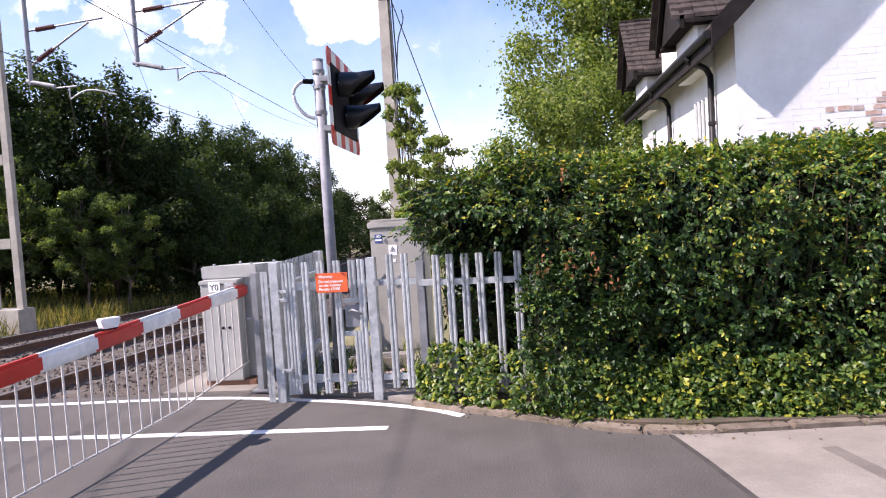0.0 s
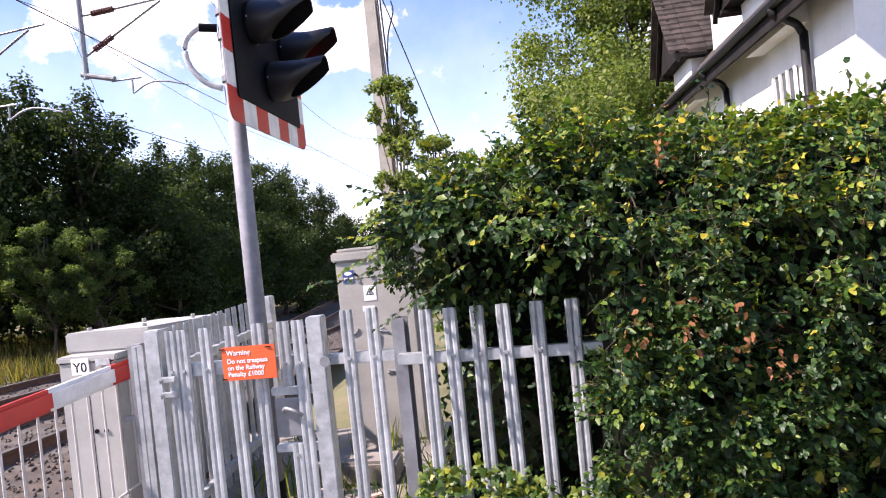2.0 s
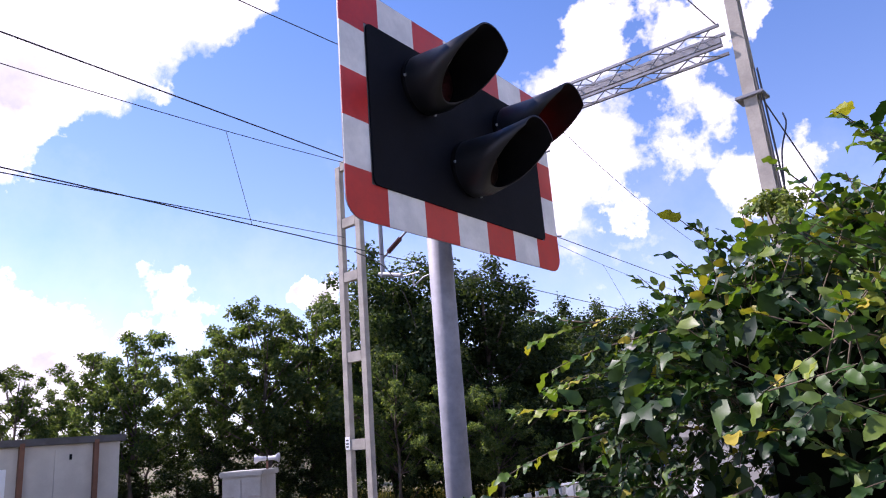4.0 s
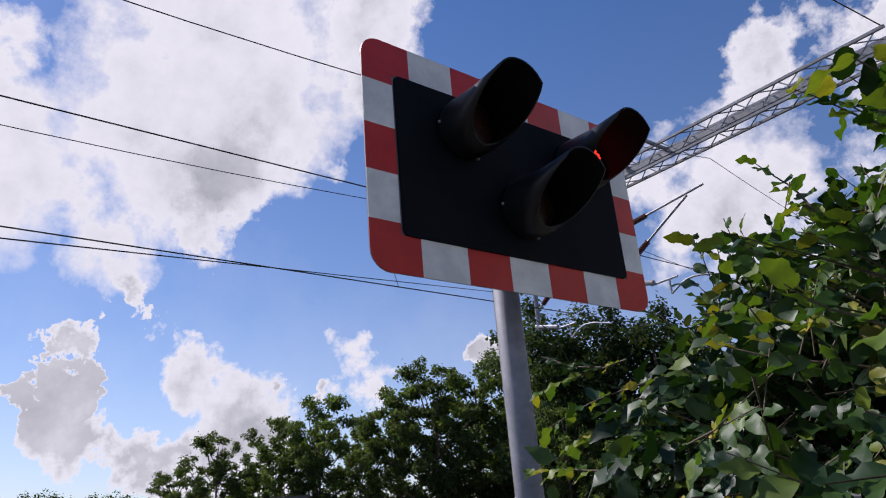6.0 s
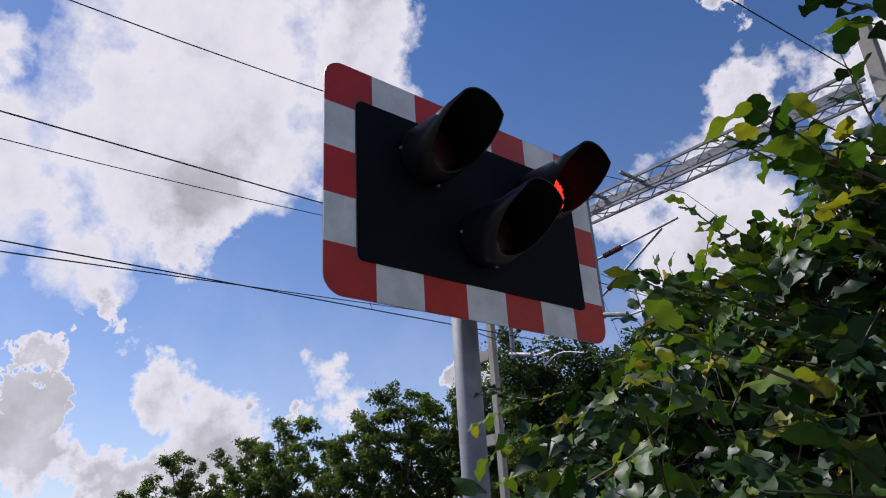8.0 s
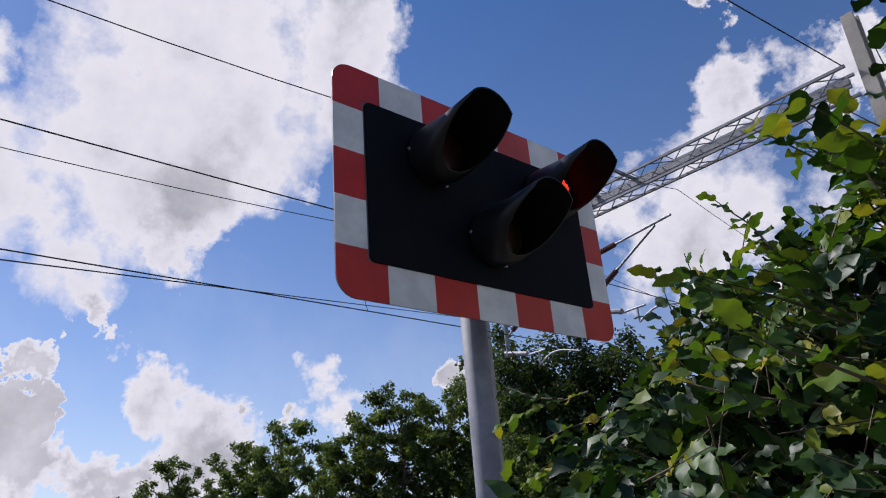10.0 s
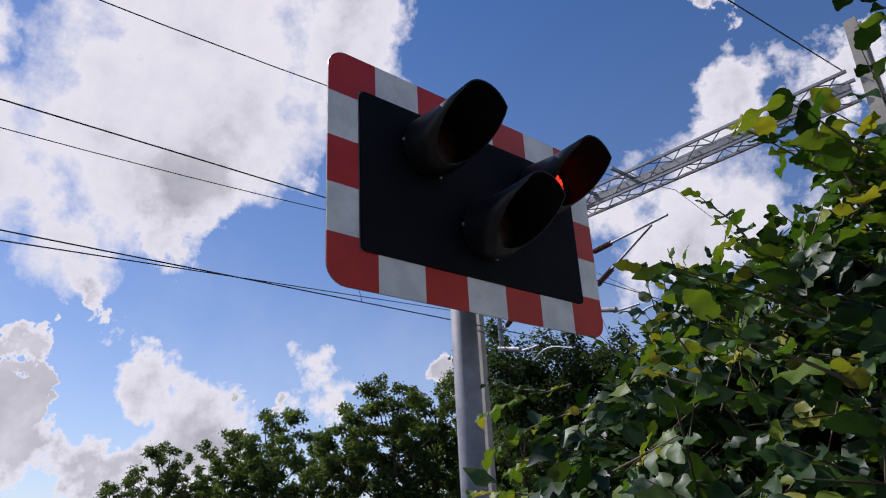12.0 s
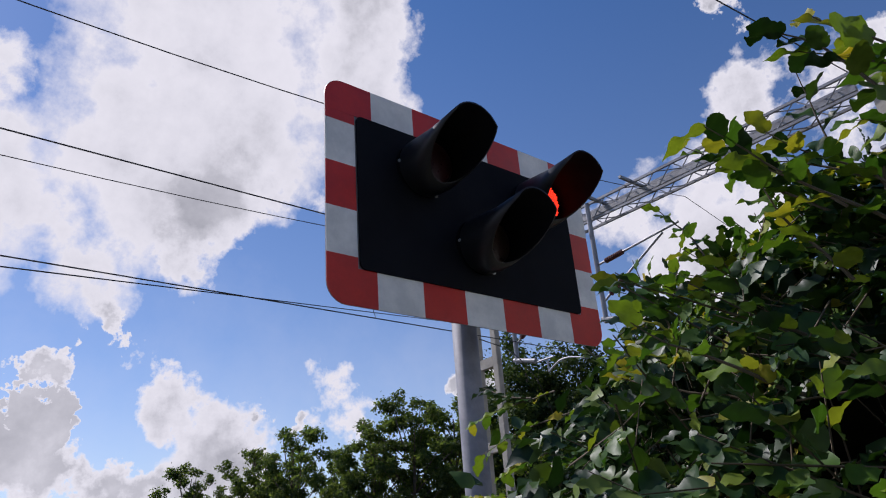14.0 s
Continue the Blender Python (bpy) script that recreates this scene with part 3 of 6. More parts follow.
bed = part("ballast_bed", bm, M_BALLAST, smooth=True)
tagged(bed, "brown grey stone ballast under both tracks", "ballast", kind="structure")


def stone_shape(seed):
    rng = np.random.default_rng(seed)
    v = np.array([(1, 0, 0), (-1, 0, 0), (0, 1, 0), (0, -1, 0), (0, 0, 1), (0, 0, -1)], float) * rng.uniform(0.6, 1.2, (6, 1))
    return v, [(0, 2, 4), (2, 1, 4), (1, 3, 4), (3, 0, 4), (2, 0, 5), (1, 2, 5), (3, 1, 5), (0, 3, 5)]


rng = np.random.default_rng(5)
n = 9000
off, along = rng.uniform(-11, -3.5, n), 5.6 + 24 * rng.random(n) ** 1.4
pts = np.array([[*(ACROSS * o + TRACK * s), rail_level((ACROSS * o + TRACK * s).y) - 0.11] for o, s in zip(off, along)])
pts = pts[(pts[:, 0] < -3.45)]
scatter("ballast_stones", [stone_shape(i) for i in range(4)], pts, rng.normal(size=(len(pts), 3)), rng.normal(size=(len(pts), 3)), rng.uniform(0.014, 0.032, len(pts)), M_STONE, bed, "loose angular ballast stones")


# ---- palisade fence and gate ----
def pale_mesh(height, name="pale"):
    """A pressed steel pale of W section with a plain, slightly rounded head."""
    prof = [(-0.034, 0.0), (-0.025, 0.013), (-0.011, 0.013), (0.0, 0.005), (0.011, 0.013), (0.025, 0.013), (0.034, 0.0)]
    bm = bmesh.new()
    levels = [(0.0, 1.0, 0.0), (height - 0.014, 1.0, 0.0), (height, 0.90, 0.0)]
    front = [[bm.verts.new((x * k, -d, z)) for x, d in prof] for z, k, _ in levels]
    back = [[bm.verts.new((x * k, -d + 0.0035, z)) for x, d in prof] for z, k, _ in levels]
    for grid in (front, back):
        for r0, r1 in zip(grid, grid[1:]):
            for i in range(len(prof) - 1):
                bm.faces.new((r0[i], r0[i + 1], r1[i + 1], r1[i]))
    for i in range(len(levels) - 1):
        for k in (0, -1):
            bm.faces.new((front[i][k], front[i + 1][k], back[i + 1][k], back[i][k]))
    for i in range(len(prof) - 1):
        bm.faces.new((front[-1][i], front[-1][i + 1], back[-1][i + 1], back[-1][i]))
    me = bpy.data.meshes.new(name)
    bmesh.ops.recalc_face_normals(bm, faces=bm.faces)
    bm.to_mesh(me)
    bm.free()
    me.materials.append(M_GALV)
    return me


PALE = pale_mesh(1.20)
PALE_SHORT = pale_mesh(0.34)
PALE_LOW = pale_mesh(0.56)
bm = rod(bmesh.new(), (0, -0.020, 0), (0, 0.004, 0), 0.009, 8)
BOLT = bpy.data.meshes.new("bolt")
bm.to_mesh(BOLT)
bm.free()
BOLT.materials.append(M_GALV)


def add_pale(parent, x, y, z=0.07, mesh=None, turn=0.0, rails=(1.05, 0.2), lean=0.0):
    ob = mesh_part("pale", mesh or PALE, parent)
    ob.matrix_basis = Matrix.Translation((x, y, z)) @ Matrix.Rotation(turn, 4, "Z") @ Matrix.Rotation(lean, 4, "Y")
    for r in rails:
        b = mesh_part("bolt", BOLT, ob)
        b.matrix_basis = Matrix.Translation((0, 0, r - z))
    return ob


def fence_post(parent, x, y, height, size=0.085, turn=0.0):
    bm = boxed((-size / 2, -size / 2, -0.05), (size / 2, size / 2, height), 0.006)
    return part("post", moved(bm, Matrix.Translation((x, y, 0)) @ Matrix.Rotation(turn, 4, "Z")), M_GALV, parent)


def rail_between(parent, a, b, z, depth=0.045, tall=0.055, name="rail"):
    a, b = Vector((*a, z)), Vector((*b, z))
    way = b - a
    bm = boxed((0, -depth / 2, -tall / 2), (way.length, depth / 2, tall / 2), 0.004)
    return part(name, moved(bm, Matrix.Translation(a) @ Matrix.Rotation(math.atan2(way.y, way.x), 4, "Z")), M_GALV, parent)


gate = thing("palisade_gate", (0, 0, 0), "closed galvanised steel palisade gate with a latch opening", "gate")
fence_post(gate, -1.98, 5.27, 1.28)
fence_post(gate, -1.08, 5.27, 1.28)
for x in (-1.88, -1.82, -1.69, -1.54, -1.40):
    add_pale(gate, x, 5.25, lean=radians(random.uniform(-0.4, 0.4)))
add_pale(gate, -1.255, 5.25, 0.93, PALE_SHORT, rails=(1.05,))
add_pale(gate, -1.235, 5.25, 0.07, PALE_LOW, rails=(0.2, 0.57))
add_pale(gate, -1.175, 5.25)
rail_between(gate, (-1.92, 5.285), (-1.13, 5.285), 1.05, tall=0.07)
rail_between(gate, (-1.92, 5.285), (-1.13, 5.285), 0.20, tall=0.07)
rail_between(gate, (-1.36, 5.285), (-1.13, 5.285), 0.90, tall=0.04)
rail_between(gate, (-1.36, 5.285), (-1.13, 5.285), 0.60, tall=0.04)
bm = boxed((-1.35, 5.27, 0.66), (-1.20, 5.30, 0.86), 0.004)
part("lock_box", bm, M_GALV_OLD, gate, "weathered steel lock plate")
bm = tube(bmesh.new(), smooth_line([(-1.30, 5.26, 0.80), (-1.27, 5.22, 0.82), (-1.22, 5.20, 0.81), (-1.18, 5.21, 0.78)], 4), 0.011)
part("handle", bm, M_GALV_OLD, gate, "bent steel pull handle", True)
for z in (1.0, 0.92, 0.28):
    bm = boxed((-1.94, 5.21, z), (-1.86, 5.235, z + 0.03), 0.004)
    rod(bm, (-1.93, 5.20, z + 0.015), (-1.93, 5.16, z + 0.015), 0.014, 8)
    part("hinge", bm, M_GALV, gate)

fence = thing("palisade_fence", (0, 0, 0), "galvanised steel palisade fence panel beside the hedge", "fence", "palisade fences")
for x in (-0.91, -0.775):
    add_pale(fence, x, 5.25, 0.10)
bm = boxed((-0.665, 5.19, -0.05), (-0.655, 5.29, 1.26))
box(bm, (-0.66, 5.285, -0.05), (-0.60, 5.295, 1.24))
box(bm, (-0.66, 5.185, -0.05), (-0.60, 5.195, 1.24))
part("post", bm, M_GALV_OLD, fence, "I section steel post")
for i, x in enumerate((-0.485, -0.36, -0.23, -0.09, 0.06, 0.22)):
    add_pale(fence, x, 5.13 - 0.012 * i, 0.08, lean=radians(random.uniform(-0.8, 0.4)))
rail_between(fence, (-1.03, 5.28), (-0.67, 5.26), 1.05)
rail_between(fence, (-1.03, 5.28), (-0.67, 5.26), 0.20)
rail_between(fence, (-0.64, 5.17), (0.35, 5.085), 1.04)
rail_between(fence, (-0.64, 5.17), (0.35, 5.085), 0.18)
bm = rod(bmesh.new(), (-1.03, 5.22, 1.05), (-1.03, 5.20, 1.05), 0.028, 12)
part("cap_bolt", bm, M_GALV_OLD, fence)

side_fence = thing("palisade_fence", (0, 0, 0), "galvanised palisade fence running back beside the trackside box", "fence", "palisade fences")
A, B = Vector((-2.06, 5.35)), Vector((-2.28, 7.53))
turn = math.atan2((B - A).y, (B - A).x)
for i in range(15):
    p = A + (B - A) * (i + 0.4) / 15.2
    add_pale(side_fence, p.x, p.y, 0.06, turn=turn, lean=radians(random.uniform(-0.5, 0.5)))
rail_between(side_fence, A + Vector((0.03, 0)), B + Vector((0.03, 0)), 1.02)
rail_between(side_fence, A + Vector((0.03, 0)), B + Vector((0.03, 0)), 0.20)
fence_post(side_fence, -2.29, 7.56, 1.26, 0.10)
bm = boxed((-2.115, 5.25, -0.02), (-2.085, 5.31, 1.20), 0.003)
box(bm, (-2.0848, 5.252, -0.02), (-2.05, 5.258, 1.198))
part("post", bm, M_GALV, side_fence, "angle section steel post")
for z in (1.05, 0.62):
    part("bracket", boxed((-2.12, 5.27, z), (-2.0, 5.30, z + 0.035), 0.003), M_GALV, side_fence)

# small warning sign wired to the gate
SX0, SX1, SZ0, SZ1 = -1.575, -1.285, 0.99, 1.165
warning = thing("warning_sign", ((SX0 + SX1) / 2, 5.2, SZ0), "small orange metal warning sign with white lettering, wired to the gate", "sign")


def at_thing(ob, m=None):
    return Matrix.Translation(ob.location).inverted() @ (m or Matrix())


bm = boxed((SX0, 5.190, SZ0), (SX1, 5.194, SZ1), 0.0012)
part("plate", moved(bm, at_thing(warning)), M_ORANGE, warning)
for row, words in enumerate(("Warning", "Do not trespass", "on the Railway", "Penalty £1000")):
    z = SZ1 - 0.044 - (0 if row == 0 else 0.008 + row * 0.034)
    lettering(words, 0.037 if row == 0 else 0.034, M_TEXT, warning, at_thing(warning, Matrix.Translation((SX0 + 0.026, 5.1885, z)) @ Matrix.Rotation(radians(90), 4, "X")), bold=0.0007)
for x, z in ((SX0 + 0.006, SZ1 - 0.01), (SX0 + 0.006, SZ0 + 0.01), (SX1 - 0.035, SZ1 - 0.012)):
    part("wire_tie", moved(rod(bmesh.new(), (x - 0.014, 5.186, z), (x + 0.014, 5.186, z), 0.0028, 6), at_thing(warning)), M_BLACK, warning)

# ---- road signal ----
BOARD_TURN = radians(4.0)     # the board is turned a little from the fence line
signal = thing("level_crossing_signal", (-1.535, 5.60, 0), "level crossing signal, dark board with red and white border on pole", "traffic signal")
bm = bmesh.new()
tube(bm, [(0, 0, 0), (0, 0, 3.12)], [0.049, 0.049], 20)
pole = part("pole", bm, M_POLE, signal, "smooth galvanised steel pole", True)
part("pole_cap", rod(bmesh.new(), (0, 0, 3.12), (0, 0, 3.135), 0.051, 20), M_GALV_OLD, pole)
part("base_wrap", rod(bmesh.new(), (0, 0, 0.02), (0, 0, 0.32), 0.056, 20), M_BLACK, pole, "black sealing wrap")
for z in (3.0, 2.86, 2.62):
    part("clamp", rod(bmesh.new(), (0, 0, z), (0, 0, z + 0.035), 0.058, 20), M_GALV_OLD, pole)
bm = tube(bmesh.new(), smooth_line([(-0.06, -0.03, 2.93), (-0.14, -0.06, 2.935), (-0.22, -0.08, 2.86), (-0.215, -0.08, 2.74), (-0.14, -0.06, 2.63), (-0.05, -0.03, 2.585)], 6), 0.017, 10)
part("conduit_loop", bm, M_CONDUIT, signal, "grey flexible conduit loop", True)
part("conduit_gland", rod(bmesh.new(), (-0.05, -0.02, 2.93), (-0.14, -0.06, 2.935), 0.024, 10), M_BLACK, signal)

BW, BH, BZ = 1.305, 0.82, 2.262
board_at = Matrix.Translation((-1.283 + 1.535, 5.505 - 5.60, BZ)) @ Matrix.Rotation(BOARD_TURN, 4, "Z")
# local frame: y along the board, z up, +x outwards


def rounded(w, h, r, y0=0.0, z0=0.0, steps=6):
    out = []
    for cy, cz, a0 in ((w - r, r, -90), (w - r, h - r, 0), (r, h - r, 90), (r, r, 180)):
        for k in range(steps + 1):
            a = radians(a0 + 90 * k / steps)
            out.append((y0 + cy + r * math.cos(a), z0 + cz + r * math.sin(a)))
    return out


def plate(outline, x0, x1):
    bm = bmesh.new()
    a = [bm.verts.new((x0, y, z)) for y, z in outline]
    b = [bm.verts.new((x1, y, z)) for y, z in outline]
    bm.faces.new(a[::-1])
    bm.faces.new(b)
    for i in range(len(a)):
        bm.faces.new((a[i], a[(i + 1) % len(a)], b[(i + 1) % len(b)], b[i]))
    return bm


backing = part("backing_board", moved(plate(rounded(BW, BH, 0.07, -BW / 2), -0.004, 0.0), board_at), M_GALV_OLD, signal)
BORDER, PITCH, RISE = 0.125, BW / 7, BH / 5


def cut_tile(y0, y1, z0, z1, corner):
    """One reflective tile of the border, with the board's rounded corner where it has one."""
    pts = [(y0, z0), (y1, z0), (y1, z1), (y0, z1)]
    if corner is None:
        return pts
    r = 0.07
    c = pts[corner]
    cy = c[0] + (r if c[0] == y0 else -r)
    cz = c[1] + (r if c[1] == z0 else -r)
    arc = [(cy + r * math.cos(radians(180 + 90 * corner + 90 * k / 6)), cz + r * math.sin(radians(180 + 90 * corner + 90 * k / 6))) for k in range(7)]
    return pts[:corner] + arc + pts[corner + 1:]


for i in range(7):
    y0, y1 = -BW / 2 + i * PITCH, -BW / 2 + (i + 1) * PITCH
    for low in (True, False):
        z0, z1 = (0.0, BORDER) if low else (BH - BORDER, BH)
        corner = {(0, True): 0, (6, True): 1, (6, False): 2, (0, False): 3}.get((i, low))
        part("border_tile", moved(plate(cut_tile(y0, y1, z0, z1, corner), 0.0005, 0.003), board_at), M_WHITE if i % 2 else M_RED, signal)
for j in range(5):
    z0, z1 = max(BORDER, j * RISE), min(BH - BORDER, (j + 1) * RISE)
    for side in (0, 1):
        y0 = -BW / 2 if side == 0 else BW / 2 - BORDER * 0.92
        part("border_tile", moved(plate(cut_tile(y0, y0 + BORDER * 0.92, z0, z1, None), 0.0005, 0.0026), board_at), M_WHITE if j % 2 else M_RED, signal)
panel = part("panel", moved(plate(rounded(BW - 2 * BORDER * 0.96, BH - 2 * BORDER, 0.022, -BW / 2 + BORDER * 0.96, BORDER), 0.003, 0.010), board_at), M_BOARD, signal, "matt dark blue grey panel")
for z in (2.45, 2.9):
    part("bracket", boxed((0.05, -0.16, z), (0.245, 0.06, z + 0.05), 0.004), M_GALV_OLD, signal)


def hood(r, top, low, taper=1.03):
    """A visor tube along +x, its mouth cut back from the top to the bottom: the outer skin with its rim, and the lining."""
    n = 36

    def ring(bm, frac, rr):
        out = []
        for k in range(n):
            a = math.tau * k / n
            up = 0.5 + 0.5 * math.cos(a)
            length = low + (top - low) * min(1, up * 1.35)
            out.append(bm.verts.new((frac * length, rr * math.sin(a), rr * math.cos(a) + 0.02 * frac * (frac > 0.5))))
        return out

    def skin(rows):
        bm = bmesh.new()
        rings = [ring(bm, f, r * (1 + (taper - 1) * f) - inset) for f, inset in rows]
        for r0, r1 in zip(rings, rings[1:]):
            for k in range(n):
                bm.faces.new((r0[k], r0[(k + 1) % n], r1[(k + 1) % n], r1[k]))
        return bm

    return skin([(0, 0), (0.5, 0), (1.0, 0), (1.0, 0.005)]), skin([(0.999, 0.0052), (0.5, 0.0052), (0.02, 0.0052)])


def lamp(y, z, lens_mat, lit=None, label=""):
    m = board_at @ Matrix.Translation((0.010, y, z)) @ Matrix.Rotation(radians(5), 4, "Y")
    unit = part("lamp_housing", moved(rod(rod(bmesh.new(), (0, 0, 0), (0.026, 0, 0), 0.106, 28, 0.106), (0.026, 0, 0), (0.080, 0, 0), 0.090, 28), m), M_BLACK, signal, label, True)
    outer, lining = hood(0.107, 0.29, 0.10, 1.05)
    part("hood", moved(outer, m @ Matrix.Translation((0.02, 0, 0))), M_VISOR, unit, "long satin black visor", True)
    part("hood_lining", moved(lining, m @ Matrix.Translation((0.02, 0, 0))), M_BLACK, unit, "matt black visor lining", True)
    bm = bmesh.new()
    bmesh.ops.create_uvsphere(bm, u_segments=24, v_segments=12, radius=0.082, matrix=Matrix.Diagonal((0.14, 1, 1, 1)))
    part("lens", moved(bm, m @ Matrix.Translation((0.082, 0, 0))), lens_mat, unit, "", True)
    if lit:
        bm = bmesh.new()
        step = 0.0125
        for i in range(-8, 9):
            for j in range(-9, 10):
                yy, zz = i * step + (j % 2) * step / 2, j * step * 0.88
                if math.hypot(yy, zz) < 0.078:
                    x = 0.082 + 0.0120 * math.sqrt(max(0, 1 - (yy * yy + zz * zz) / 0.0068))
                    bmesh.ops.create_icosphere(bm, subdivisions=1, radius=0.0058, matrix=Matrix.Translation((x, yy, zz)))
        part("led_array", moved(bm, m), lit, unit, "glowing red light points")
    for a in (60, 180, 300):
        p = Vector((0.020, 0.109 * math.cos(radians(a)), 0.109 * math.sin(radians(a))))
        part("screw", moved(rod(bmesh.new(), p, p + Vector((0.006, 0, 0)), 0.006, 6), m), M_GALV, unit)


lamp(-0.265, 0.555, M_LENS, None, "upper lamp with a dark red lens, unlit")
lamp(0.300, 0.550, M_LENS, M_LED, "upper lamp with its red light points lit")
lamp(-0.015, 0.305, M_AMBER, None, "lower amber lamp, unlit")


# ---- barrier ----
barrier = thing("crossing_barrier", (-2.62, 5.75, 0), "lowered red and white crossing barrier with a white wire skirt", "barrier")
HINGE, FREE = Vector((-2.59, 5.80, 0.975)), Vector((-2.95, -2.6, 0.63))
ARM = (FREE - HINGE)
ARM_LEN = ARM.length
ARM_WAY = ARM.normalized()
arm_at = Matrix.Translation(HINGE) @ Matrix.Rotation(math.atan2(ARM_WAY.y, ARM_WAY.x), 4, "Z") @ Matrix.Rotation(-math.asin(ARM_WAY.z), 4, "Y")
own = Matrix.Translation(barrier.location).inverted()
edge_at, k = -0.16, 0
for stop in [0.05 + 0.53 * i for i in range(18)]:
    stop = min(stop, ARM_LEN)
    if stop - edge_at < 0.02:
        break
    bm = boxed((edge_at, -0.032, -0.062), (stop - 0.001, 0.032, 0.062))
    bmesh.ops.bevel(bm, geom=[e for e in bm.edges if abs((e.verts[0].co - e.verts[1].co).normalized().x) > 0.9], offset=0.022, segments=4, affect="EDGES")
    part("boom_section", moved(bm, own @ arm_at), M_WHITE if k % 2 else M_RED, barrier)
    edge_at, k = stop, k + 1
part("hinge_arm", moved(boxed((-0.34, -0.03, -0.05), (-0.12, 0.03, 0.05), 0.006), own @ arm_at), M_GALV_OLD, barrier, "grey steel pivot arm")
bar = bmesh.new()
rod(bar, (0, 0, 0), (0, 0, 0.80), 0.0075, 8)
BAR = bpy.data.meshes.new("skirt_bar")
bar.to_mesh(BAR)
bar.free()
BAR.materials.append(M_BAR)
for i in range(62):
    u = -0.12 + 0.131 * i
    if u > ARM_LEN:
        break
    low = 0.13 + 0.10 * max(0, 1 - u / 1.2)
    ob = mesh_part("skirt_bar", BAR, barrier)
    p = own @ (HINGE + ARM_WAY * u)
    ob.matrix_basis = Matrix.Translation((p.x, p.y, low)) @ Matrix.Diagonal((1, 1, (p.z - 0.055 - low) / 0.80, 1))
pts = [own @ Vector((*(HINGE + ARM_WAY * u).xy, 0.13 + 0.10 * max(0, 1 - u / 1.2))) for u in (-0.15, 0.4, 0.8, 1.2, 3, ARM_LEN)]
part("bottom_bar", tube(bmesh.new(), pts, 0.009, 8), M_BAR, barrier)
lampbox = own @ (HINGE + ARM_WAY * 2.0 + Vector((0, 0, 0.060)))
bm = boxed((-0.055, -0.04, 0.012), (0.055, 0.04, 0.085), 0.006)
for v in bm.verts:
    v.co.x *= 1 + 5.0 * (v.co.z - 0.012)
part("lamp_foot", moved(boxed((-0.07, -0.03, 0), (0.05, 0.03, 0.012), 0.003), Matrix.Translation(lampbox) @ Matrix.Rotation(radians(60), 4, "Z")), M_BLACK, barrier, "dark lamp foot")
part("boom_lamp", moved(bm, Matrix.Translation(lampbox) @ Matrix.Rotation(radians(60), 4, "Z")), M_WHITE, barrier, "white boom lamp box")
dark_post = thing("barrier_rest_post", (-2.32, 5.62, 0), "weathered steel channel post on a base plate beside the barrier", "post")
bm = boxed((-0.03, -0.045, 0.03), (0.03, 0.045, 1.17), 0.003)
part("channel", bm, M_GALV_OLD, dark_post)
part("base_plate", boxed((-0.08, -0.08, 0.02), (0.08, 0.08, 0.04), 0.003), M_GALV_OLD, dark_post)
part("clip", boxed((-0.11, -0.03, 0.72), (0.05, 0.0, 0.75), 0.003), M_GALV_OLD, dark_post)

# ---- trackside boxes ----
ybox = thing("barrier_machine_box", (-2.75, 6.0, 0), "grey painted steel barrier machine box with a white letter label", "equipment box")
part("body", boxed((-0.27, -0.02, 0.08), (0.30, 1.08, 1.12), 0.012), M_BOX, ybox)
bm = prism(bmesh.new(), [(-0.285, -0.04), (0.315, -0.04), (0.315, 1.10), (-0.285, 1.10)], 1.10, 1.235)
for v in bm.verts:
    if v.co.z > 1.2 and v.co.y > 0:
        v.co.z -= 0.05
bmesh.ops.bevel(bm, geom=bm.edges[:], offset=0.012, segments=2, affect="EDGES")
part("lid", bm, M_BOX, ybox)
part("front_housing", boxed((-0.235, -0.19, 0.08), (0.16, -0.025, 1.09), 0.010), M_BOX, ybox)
part("front_lid", boxed((-0.245, -0.20, 1.055), (0.17, -0.022, 1.10), 0.010), M_BOX, ybox)
part("door_seam", boxed((-0.044, -0.192, 0.12), (-0.040, -0.188, 1.02)), M_BLACK, ybox)
for x in (-0.015, 0.05):
    part("lock", rod(bmesh.new(), (x, -0.19, 0.62), (x, -0.20, 0.62), 0.014, 12), M_BLACK, ybox)
for x, y in ((-0.2, 0.1), (0.2, 0.1), (0.2, 0.75), (-0.2, 0.75)):
    part("lid_bolt", rod(bmesh.new(), (x, y, 1.19), (x, y, 1.25 - 0.02 * (y > 0.5)), 0.016, 8), M_BOX, ybox)
part("label_plate", boxed((-0.135, -0.206, 0.985), (-0.015, -0.199, 1.085), 0.001), M_TEXT, ybox, "white plate with black letters")
lettering("Y0", 0.085, M_INK, ybox, Matrix.Translation((-0.122, -0.2065, 1.003)) @ Matrix.Rotation(radians(90), 4, "X"), bold=0.0012)
part("maker_plate", boxed((0.03, -0.204, 1.035), (0.13, -0.199, 1.075), 0.001), M_GALV, ybox)
part("plinth", boxed((-0.25, -0.17, 0.0), (0.28, 1.05, 0.085), 0.004), M_BROWN, ybox)
part("cable_gland", rod(bmesh.new(), (-0.27, -0.05, 0.80), (-0.33, -0.05, 0.80), 0.03, 12), M_TEXT, ybox)

